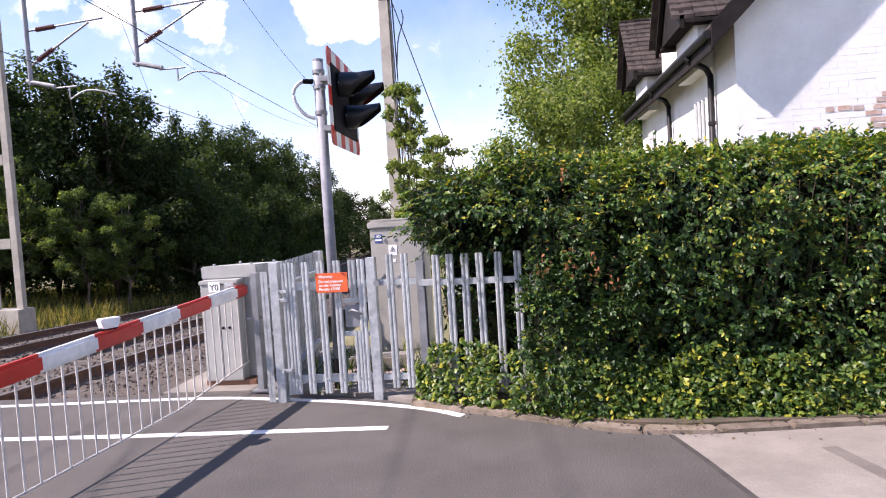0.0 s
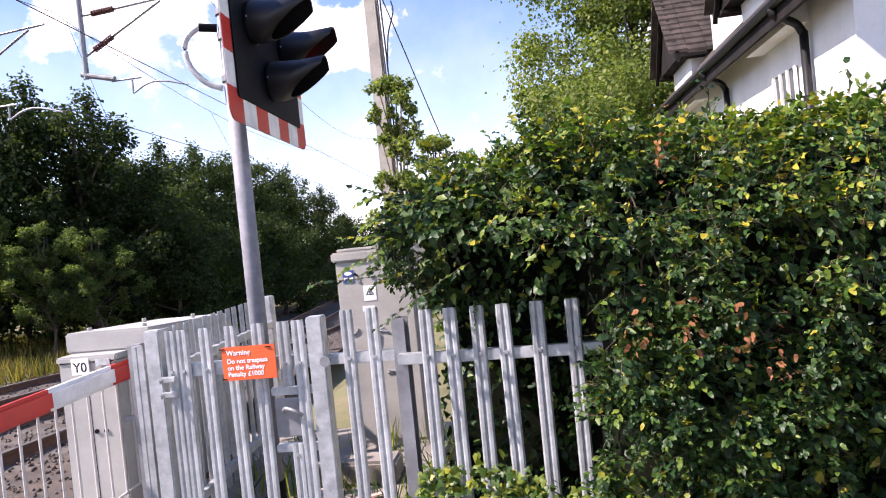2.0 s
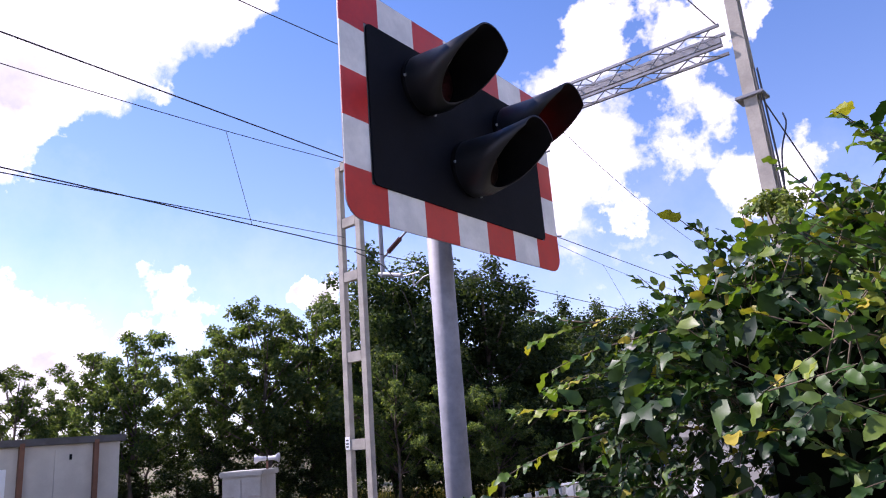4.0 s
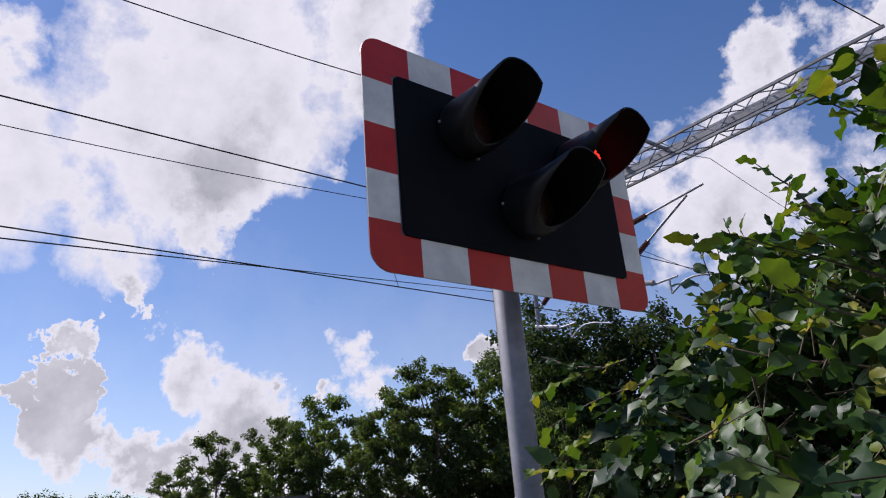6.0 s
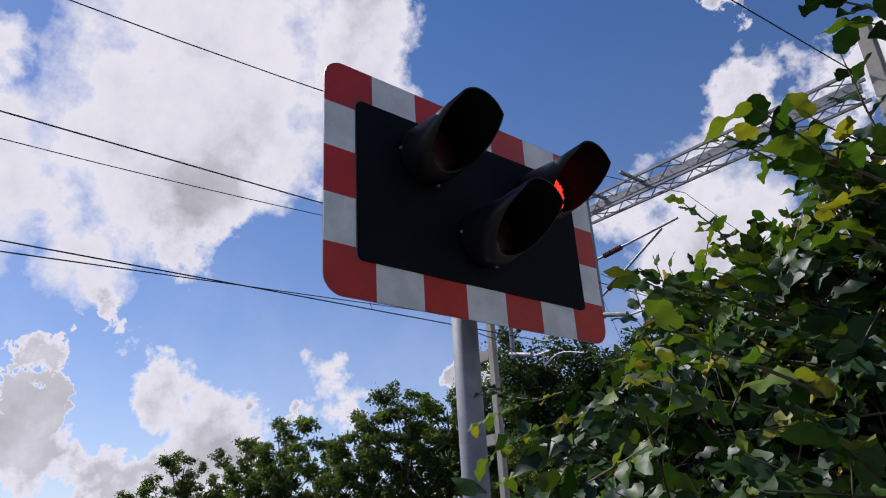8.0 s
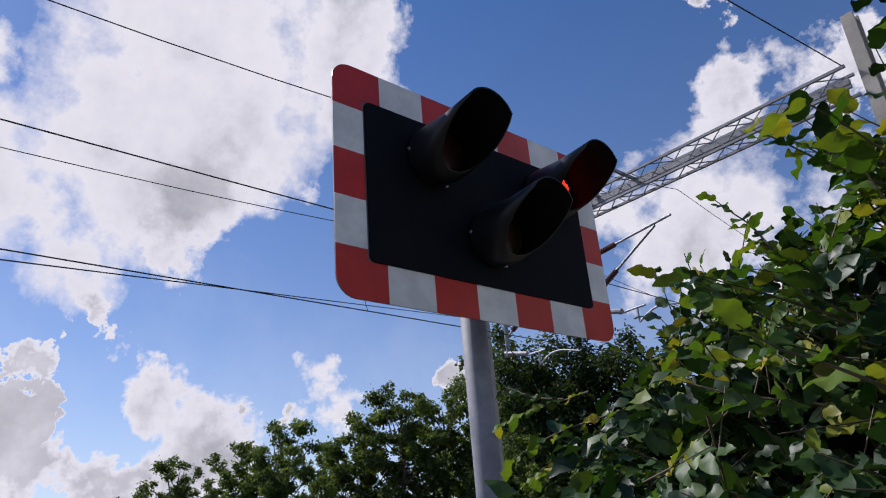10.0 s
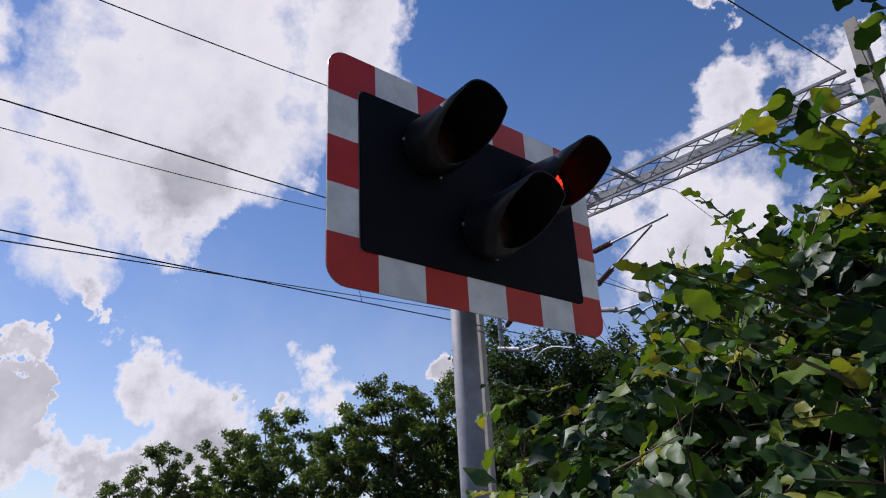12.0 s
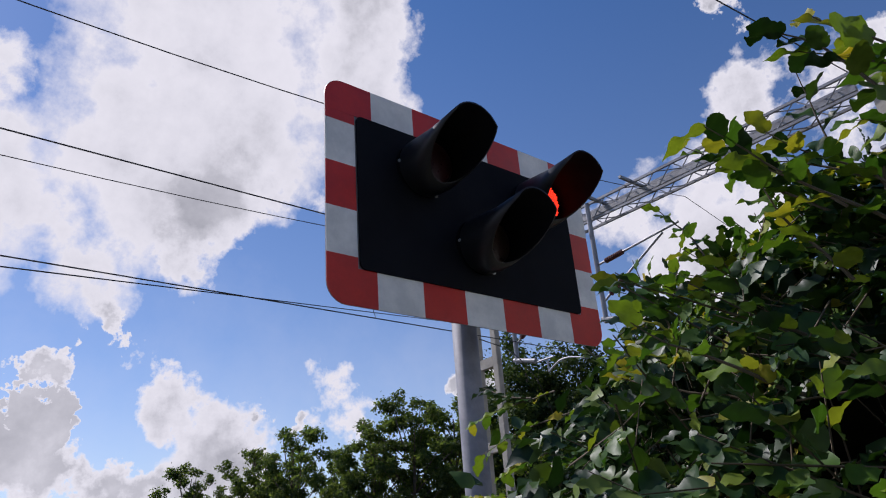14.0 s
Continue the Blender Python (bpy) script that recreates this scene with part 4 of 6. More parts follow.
cab = thing("equipment_cabinet", (-1.20, 7.33, 0), "tall beige grey steel equipment cabinet with warning labels and marks", "cabinet")
part("body", boxed((-0.31, -0.22, 0.02), (0.31, 0.23, 1.50), 0.010), M_CAB, cab)
bm = boxed((-0.335, -0.245, 1.50), (0.335, 0.255, 1.575), 0.012)
part("lid", bm, M_CAB, cab)
part("lid_ridge", boxed((-0.30, -0.21, 1.575), (0.30, 0.22, 1.60), 0.01), M_CAB, cab)
part("door", boxed((-0.285, -0.228, 0.08), (0.285, -0.218, 1.47), 0.003), M_CAB, cab)
part("blue_label", boxed((-0.255, -0.232, 1.33), (-0.165, -0.229, 1.43)), M_BLUE, cab, "blue and white identity label")
part("label_band", boxed((-0.248, -0.2335, 1.355), (-0.172, -0.2325, 1.375)), M_TEXT, cab)
part("label_oval", moved(rod(bmesh.new(), (0, 0, 0), (0, -0.001, 0), 0.03, 20), Matrix.Translation((-0.21, -0.2325, 1.405)) @ Matrix.Diagonal((1, 1, 0.5, 1))), M_TEXT, cab)
part("hazard_label", boxed((-0.10, -0.232, 1.18), (0.00, -0.229, 1.30)), M_TEXT, cab, "white hazard label with a black triangle")
bm = bmesh.new()
tri_out = [(-0.05 + 0.038 * math.cos(radians(a)), 1.245 + 0.038 * math.sin(radians(a))) for a in (90, 210, 330)]
tri_in = [(-0.05 + 0.026 * math.cos(radians(a)), 1.245 + 0.026 * math.sin(radians(a))) for a in (90, 210, 330)]
vo = [bm.verts.new((x, -0.2335, z)) for x, z in tri_out]
vi = [bm.verts.new((x, -0.2335, z)) for x, z in tri_in]
for i in range(3):
    bm.faces.new((vo[i], vo[(i + 1) % 3], vi[(i + 1) % 3], vi[i]))
rod(bm, (-0.046, -0.2335, 1.258), (-0.054, -0.2335, 1.243), 0.004, 4)
rod(bm, (-0.048, -0.2335, 1.247), (-0.052, -0.2335, 1.23), 0.003, 4)
part("hazard_mark", bm, M_INK, cab)
part("notice_label", boxed((-0.12, -0.232, 1.10), (-0.02, -0.229, 1.14)), M_TEXT, cab)
random.seed(11)
for sx, sz, s in ((0.02, 0.93, 0.06), (-0.05, 0.86, 0.05), (-0.12, 1.36, 0.025), (-0.02, 1.36, 0.02), (-0.20, 0.95, 0.03), (0.06, 0.62, 0.03)):
    pts = [(sx + random.uniform(-s, s), -0.2305, sz + random.uniform(-s, s)) for _ in range(5)]
    part("paint_mark", tube(bmesh.new(), smooth_line(pts, 4), 0.008, 5), M_GALV_OLD, cab, "dark scrawled paint mark")

# things lying behind the gate
rubble = thing("concrete_block", (-1.32, 6.35, 0.03), "pale concrete cable duct block lying behind the gate", "concrete block")
part("block", boxed((-0.3, -0.12, 0), (0.35, 0.12, 0.16), 0.02), M_PALE, rubble)
brickpile = thing("loose_brick", (-1.28, 5.75, 0.03), "loose red brick on the concrete behind the gate", "brick", "loose bricks")
part("block", boxed((-0.11, -0.05, 0), (0.11, 0.05, 0.075), 0.006), M_BRICK, brickpile)
copy_thing(brickpile, pose(-1.05, 5.9, 0.03, 0, 0, 35))
copy_thing(brickpile, pose(-1.45, 6.0, 0.03, 0, 0, -20))

# ---- overhead line ----
LM, RM = Vector((-12.9, 15.2)), Vector((-3.1, 15.9))
BEAM_Z = 7.88
left_mast = thing("catenary_mast", (LM.x, LM.y, 0), "twin leg pale concrete ladder mast for the overhead line", "mast")
base = ground_level(*LM) - 0.1
for x in (-0.33, 0.38):
    bm = boxed((x - 0.10, -0.075, base), (x + 0.10, 0.075, 8.75), 0.015)
    part("leg", bm, M_MAST, left_mast)
for z in (1.4, 3.5, 5.55, 7.0, 8.6):
    part("batten", boxed((-0.23, -0.065, z), (0.28, 0.065, z + 0.26), 0.01), M_MAST, left_mast)
part("base_block", boxed((-0.45, -0.30, base), (0.52, 0.30, -0.12), 0.03), M_MAST, left_mast)
part("number_plate", boxed((-0.41, -0.09, 1.42), (-0.25, -0.078, 1.72)), M_TEXT, left_mast, "small white plate")
for z in (1.62, 1.54, 1.47):
    part("plate_bar", boxed((-0.38, -0.094, z), (-0.29, -0.0905, z + 0.035)), M_INK, left_mast)
right_mast = thing("catenary_mast", (RM.x + 0.22, RM.y, 0), "tall tapered weathered steel mast with cables, carrying the gantry", "mast")
z0 = ground_level(*RM) - 0.1
for name, dx, dy, w, d in (("flange", 0, -0.13, 0.122, 0.02), ("flange", 0, 0.13, 0.122, 0.02), ("web", 0, 0, 0.015, 0.105)):
    bm = bmesh.new()
    ring = [[bm.verts.new((dx + sx * w * k, dy * k + sy * d, z)) for sx, sy in ((-1, -1), (1, -1), (1, 1), (-1, 1))] for z, k in ((z0, 1.15), (9.38, 0.85))]
    for i in range(4):
        bm.faces.new((ring[0][i], ring[0][(i + 1) % 4], ring[1][(i + 1) % 4], ring[1][i]))
    bm.faces.new(ring[1])
    part(name, bm, M_MAST, right_mast)
part("collar", boxed((-0.24, -0.2, 6.9), (0.24, 0.2, 6.96), 0.01), M_LATTICE, right_mast)
for x, y in ((0.17, -0.12), (0.22, -0.1)):
    part("cable", tube(bmesh.new(), smooth_line([(x, y, z0), (x, y, 2.5), (x + 0.02, y, 4.5), (x, y, 6.2), (x - 0.02, y, 7.4)], 4), 0.017, 6), M_WIRE, right_mast)
part("cable_loop", tube(bmesh.new(), smooth_line([(0.24, -0.1, 5.2), (0.30, -0.05, 5.8), (0.42, 0.1, 6.3), (0.36, 0.3, 6.6)], 5), 0.014, 6), M_WIRE, right_mast)

gantry = thing("catenary_gantry", (LM.x, LM.y, BEAM_Z), "grey steel lattice portal beam spanning both tracks", "gantry")
span = (RM - LM)
G_LEN = span.length
gm = Matrix.Rotation(math.atan2(span.y, span.x), 4, "Z")
for name, y, z in (("chord", -0.20, 0.14), ("chord", 0.20, 0.14), ("chord", -0.20, 0.55), ("chord", 0.20, 0.55)):
    part(name, moved(boxed((0.1, y - 0.026, z - 0.026), (G_LEN - 0.05, y + 0.026, z + 0.026)), gm), M_LATTICE, gantry)
nb = 22
for face in range(4):
    for i in range(nb):
        x0, x1 = 0.2 + (G_LEN - 0.4) * i / nb, 0.2 + (G_LEN - 0.4) * (i + 1) / nb
        a, b = (x0, x1) if i % 2 else (x1, x0)
        ends = [((a, -0.20, 0.14), (b, -0.20, 0.55)), ((a, 0.20, 0.14), (b, 0.20, 0.55)), ((a, -0.20, 0.14), (b, 0.20, 0.14)), ((a, -0.20, 0.55), (b, 0.20, 0.55))][face]
        bm = bmesh.new()
        rod(bm, *ends, 0.013, 5)
        part("lacing_bar", moved(bm, gm), M_LATTICE, gantry)
part("middle_channel", moved(boxed((0.15, -0.05, 0.28), (G_LEN - 0.1, 0.05, 0.40), 0.006), gm), M_GALV_OLD, gantry, "dark steel channel along the beam")
for x in (1.3, 2.3, 3.2, 4.2, 5.2):
    part("cross_bar", moved(boxed((x - 0.03, -0.6, 0.55), (x + 0.03, 0.45, 0.61)), gm), M_GALV_OLD, gantry)


def drop_arm(u, reach, top, low, label):
    """A hanging steel tube with an insulated bracket that holds the wires."""
    p = LM + span.normalized() * u
    arm = thing("catenary_bracket", (p.x, p.y - 0.3, low), label, "catenary bracket", "catenary brackets")
    h = top - low
    part("drop_tube", rod(bmesh.new(), (0, 0, 0), (0, 0, h), 0.055, 10), M_LATTICE, arm)
    for (a, b) in (((0.05, 0, 1.30), (reach * 0.93, 0, 1.43)), ((0.05, 0, 0.47), (reach * 0.76, 0, 1.36))):
        a, b = Vector(a), Vector(b)
        part("bracket_tube", rod(bmesh.new(), a, b, 0.026, 8), M_LATTICE, arm)
        bm = rod(bmesh.new(), a + (b - a).normalized() * 0.2, a + (b - a).normalized() * 0.74, 0.03, 8)
        for k in range(9):
            q = a + (b - a).normalized() * (0.22 + 0.055 * k)
            rod(bm, q, q + (b - a).normalized() * 0.028, 0.062, 10)
        part("insulator", bm, M_INSUL, arm, "ribbed brown insulator")
    part("register_tube", rod(bmesh.new(), (-0.1, 0, 0.10), (0.62, 0, -0.08), 0.055, 10), M_GALV_OLD, arm)
    bm = tube(bmesh.new(), [(0.55, 0, -0.12), (1.20, 0, -0.12)], 0.022, 6)
    tube(bm, [(1.0, 0, -0.12), (1.0, 0, -0.42)], 0.022, 6)
    tube(bm, smooth_line([(1.0, 0, -0.42), (1.35, 0, -0.26), (1.7, 0, -0.26), (2.2, 0, -0.40)], 4), 0.02, 6)
    part("steady_arm", bm, M_LATTICE, arm)


drop_arm(4.05, 2.35, 8.4, 5.6, "hanging bracket with brown insulators above the near track")
drop_arm(1.35, 2.15, 8.3, 5.35, "hanging bracket with brown insulators above the far track")


def wire(name, a, b, r=0.011, sag=0.0, label="", group="overhead wires"):
    a, b = Vector(a), Vector(b)
    pts = [a + (b - a) * (k / 16) - Vector((0, 0, sag * 4 * (k / 16) * (1 - k / 16))) for k in range(17)]
    ob = part(name, tube(bmesh.new(), pts, r, 6), M_WIRE)
    return tagged(ob, label, "wire", group)


def along(x, y, z, s0, s1):
    t = Vector((TRACK.x, TRACK.y, 0))
    p = Vector((x, y, z))
    return p + t * (s0 - y), p + t * (s1 - y)


def hung_wire(x, y, low, rise, label):
    """A catenary wire that sags between the masts of two spans."""
    pts = []
    for k in range(61):
        s = -35.3 + 1.27 * k
        u = (s - 2.8 + 12.7) % 25.4 - 12.7
        p = along(x, y, low + rise * u * u, s, s)[0]
        pts.append(p)
    return tagged(part("catenary_wire", tube(bmesh.new(), pts, 0.0065, 6), M_WIRE), label, "wire", "overhead wires")


wire("contact_wire", *along(-5.13, 4.03, 4.82, -40, 60), 0.0068, label="dark grooved contact wire above the near track")
hung_wire(-5.60, 4.32, 6.415, 0.0073, "thin catenary wire above the near track")
hung_wire(-8.67, 4.10, 6.46, 0.0045, "thin catenary wire above the far track")
wire("contact_wire", *along(-7.96, 4.24, 4.86, -40, 60), 0.009, label="dark grooved contact wire above the far track")
anchor, fixed = Vector((-13.13, 15.2, 6.77)), Vector((-8.2, 5.878, 4.838))
wire("contact_wire", fixed + (fixed - anchor) * 1.6, anchor, 0.008, label="second dark wire drawn off to the far mast")
for s in (-3.5, 9.3, 16.0, 24.0):
    u = (s - 2.8 + 12.7) % 25.4 - 12.7
    top, low = along(-8.67, 4.10, 6.46 + 0.0045 * u * u, s, s)[0], along(-7.96, 4.24, 4.86, s, s)[0]
    wire("dropper_wire", top, low, 0.005, label="thin vertical dropper wire between the overhead wires", group="dropper wires")
a, b = along(-7.96, 4.24, 4.80, 11.5, 14.6)
tie = part("jumper_wire", tube(bmesh.new(), smooth_line([a, a.lerp(b, 0.35) + Vector((-0.3, 0, -0.05)), a.lerp(b, 0.75) + Vector((-0.9, 0, -0.35)), b + Vector((-1.3, 0, -0.9))], 6), 0.009, 6), M_WIRE)
tagged(tie, "thin looping jumper wire beside the far mast", "wire", "overhead wires")
wire("earth_wire", (-3.6, -9, 7.75), (-3.2, 15.8, 8.5), 0.012, 0.0, "dark overhead earth wire tied to the mast")
wire("stay_wire", (-2.9, 15.9, 7.4), (-1.2, 23.6, -0.1), 0.014, 0.0, "dark stay wire running from the mast to the ground")

# ---- far side of the railway ----
hut = thing("relay_hut", (-20.1, 9.2, 0), "cream panelled relay hut with brown posts and a flat roof", "hut")
bm = boxed((-2.2, 0.0, -0.5), (0.0, 3.4, 2.12), 0.01)
part("wall_shell", bm, M_CREAM, hut)
part("roof", boxed((-2.35, -0.12, 2.12), (0.12, 3.52, 2.30), 0.01), M_ROOF_FELT, hut)
for y in (0.95, 2.75):
    part("brown_strip", boxed((0.003, y - 0.06, -0.5), (0.13, y + 0.06, 2.20), 0.004), M_BROWN, hut)
part("door", boxed((0.003, 1.75, -0.1), (0.03, 2.5, 2.0), 0.004), M_CREAM, hut, "cream panel door")
part("latch", boxed((0.03, 2.10, 1.72), (0.05, 2.16, 1.86)), M_BLACK, hut)
part("notice", boxed((0.003, 0.15, 0.9), (0.015, 0.65, 1.6)), M_TEXT, hut, "pale blank notice panel")
part("side_door", boxed((-1.6, -0.03, -0.1), (-0.5, -0.003, 1.95), 0.004), M_BROWN, hut, "brown side door")
hut.rotation_euler = (0, 0, radians(-3))

horn_cab = thing("trackside_cabinet", (-10.72, 10.72, -0.62), "beige double door trackside cabinet with a sloped cap", "cabinet")
bm = boxed((-0.42, -0.32, -0.1), (0.42, 0.32, 1.98), 0.012)
part("body", bm, M_CAB, horn_cab)
part("cap", boxed((-0.47, -0.37, 1.98), (0.47, 0.37, 2.08), 0.02), M_CAB, horn_cab)
for s in (-1, 1):
    d = part("door", boxed((min(0.01 * s, 0.40 * s), -0.34, 0.12), (max(0.01 * s, 0.40 * s), -0.322, 1.92), 0.004), M_CAB, horn_cab)
    for z in (0.40, 1.60):
        part("strap_hinge", boxed((min(0.15 * s, 0.40 * s), -0.35, z), (max(0.15 * s, 0.40 * s), -0.341, z + 0.04)), M_MAST, d)
part("latch", boxed((-0.03, -0.36, 1.0), (0.05, -0.34, 1.06)), M_GALV_OLD, horn_cab)
horn_cab.scale = (0.86, 0.86, 0.91)
horn_cab.rotation_euler = (0, 0, radians(30))
horn = thing("horn_loudspeaker", (-10.45, 10.90, 1.27), "pair of pale grey horn loudspeakers on a short stem", "loudspeaker")
part("stem", rod(bmesh.new(), (0, 0, 0), (0, 0, 0.18), 0.03, 8), M_BROWN, horn)
for s in (-1, 1):
    bm = tube(bmesh.new(), [(0.03 * s, 0, 0.24), (0.12 * s, 0, 0.24), (0.20 * s, 0, 0.24), (0.28 * s, 0, 0.24)], [0.05, 0.045, 0.06, 0.11], 16)
    part("bell", bm, M_CONDUIT, horn, "", True)
horn.scale = (0.74, 0.74, 0.74)
horn.rotation_euler = (0, 0, radians(35))

# ---- house ----
house = thing("house", (2.95, 8.3, 0), "whitewashed brick cottage with dark bargeboards and small gabled dormers", "house")
HL, HW, EAVE, PITCHH = 7.4, 6.4, 3.84, 1.0
RIDGE = EAVE + HW / 2 * PITCHH
bm = bmesh.new()
gable = [(0, -0.1), (HW, -0.1), (HW, EAVE), (HW / 2, RIDGE), (0, EAVE)]
a = [bm.verts.new((x, 0, z)) for x, z in gable]
b = [bm.verts.new((x, HL, z)) for x, z in gable]
bm.faces.new(a)
bm.faces.new(b[::-1])
for i in range(5):
    bm.faces.new((a[i], b[i], b[(i + 1) % 5], a[(i + 1) % 5]))
part("wall", bm, M_WALL, house, "whitewashed brick walls")
# raised brick courses that show through the whitewash on the gable
random.seed(4)
cb = bmesh.new()
for r in range(60):
    z = 1.2 + r * 0.075
    x = -0.0
    while x < HW:
        w = 0.215
        lim = (z - EAVE) / PITCHH if z > EAVE else 0
        if x > lim + 0.02 and x + w < HW - lim - 0.02 and x + w < 3.6:
            d = random.uniform(0.0006, 0.0035)
            box(cb, (x + 0.002, -d - 0.001, z), (x + w - 0.003, 0.02, z + 0.070))
        x += w + (0.1 if (x == 0 and r % 2) else 0)
part("brickwork", cb, M_WALL, house, "painted brick courses")["kind"] = "stuff"
for x, z, w in ((1.02, 2.555, 0.10), (1.16, 2.56, 0.16), (1.34, 2.55, 0.12), (0.86, 2.33, 0.09), (1.47, 2.48, 0.19), (1.52, 2.40, 0.21), (1.56, 2.555, 0.18), (1.60, 2.63, 0.16), (1.66, 2.70, 0.14), (1.50, 2.325, 0.2), (1.72, 2.325, 0.2), (1.74, 2.48, 0.2), (1.76, 2.40, 0.2), (1.78, 2.555, 0.2), (1.78, 2.63, 0.2)):
    part("bare_brick", boxed((x, -0.009, z + 0.003), (x + w, 0.01, z + 0.063), 0.005), M_BRICK, house, "bare pinkish brick where paint has flaked")
slope = math.atan(PITCHH)
for side in (0, 1):
    bm = bmesh.new()
    for (x0, z0, x1, z1) in ((-0.32, EAVE - 0.32 * PITCHH, HW / 2, RIDGE),):
        n = Vector((-math.sin(slope), 0, math.cos(slope))) * 0.12
        vs = [Vector((x0, -0.24, z0)), Vector((x1, -0.24, z1)), Vector((x1, HL + 0.3, z1)), Vector((x0, HL + 0.3, z0))]
        lo = [bm.verts.new(v) for v in vs]
        hi = [bm.verts.new(v + n) for v in vs]
        bm.faces.new(lo[::-1])
        bm.faces.new(hi)
        for i in range(4):
            bm.faces.new((lo[i], lo[(i + 1) % 4], hi[(i + 1) % 4], hi[i]))
    if side:
        moved(bm, Matrix.Translation((HW, 0, 0)) @ Matrix.Diagonal((-1, 1, 1, 1)))
    part("roof", bm, M_TILE, house, "brown clay tile roof slope")
# barge boards along the gable verge
for s in (0, 1):
    bm = bmesh.new()
    vs = [(-0.34, EAVE - 0.34 * PITCHH - 0.10), (HW / 2, RIDGE - 0.10), (HW / 2, RIDGE + 0.20), (-0.34, EAVE - 0.34 * PITCHH + 0.20)]
    f = [bm.verts.new((x, -0.29, z)) for x, z in vs]
    g = [bm.verts.new((x, -0.245, z)) for x, z in vs]
    bm.faces.new(f)
    bm.faces.new(g[::-1])
    for i in range(4):
        bm.faces.new((f[i], f[(i + 1) % 4], g[(i + 1) % 4], g[i]))
    if s:
        moved(bm, Matrix.Translation((HW, 0, 0)) @ Matrix.Diagonal((-1, 1, 1, 1)))
    part("bargeboard", bm, M_TIMBER, house, "dark stained bargeboard")
part("fascia", boxed((-0.35, -0.24, EAVE - 0.46), (-0.31, HL + 0.3, EAVE - 0.24)), M_TIMBER, house)
gut = bmesh.new()
tube(gut, [(-0.38, -0.26, EAVE - 0.27), (-0.38, HL + 0.3, EAVE - 0.27)], 0.055, 8)
part("gutter", gut, M_PIPE, house, "black eaves gutter")
for y in (0.95, 3.9):
    bm = tube(bmesh.new(), smooth_line([(-0.38, y - 0.1, EAVE - 0.30), (-0.36, y - 0.1, EAVE - 0.38), (-0.14, y, EAVE - 0.46), (-0.075, y + 0.005, EAVE - 0.56)], 5), 0.042, 10)
    rod(bm, (-0.07, y, EAVE - 0.55), (-0.07, y, 0), 0.042, 10)
    dp = part("downpipe", bm, M_PIPE, house, "black cast downpipe", True)
    for z in (2.6, 1.6):
        part("pipe_collar", rod(bmesh.new(), (-0.07, y, z), (-0.07, y, z + 0.05), 0.054, 10), M_PIPE, dp)


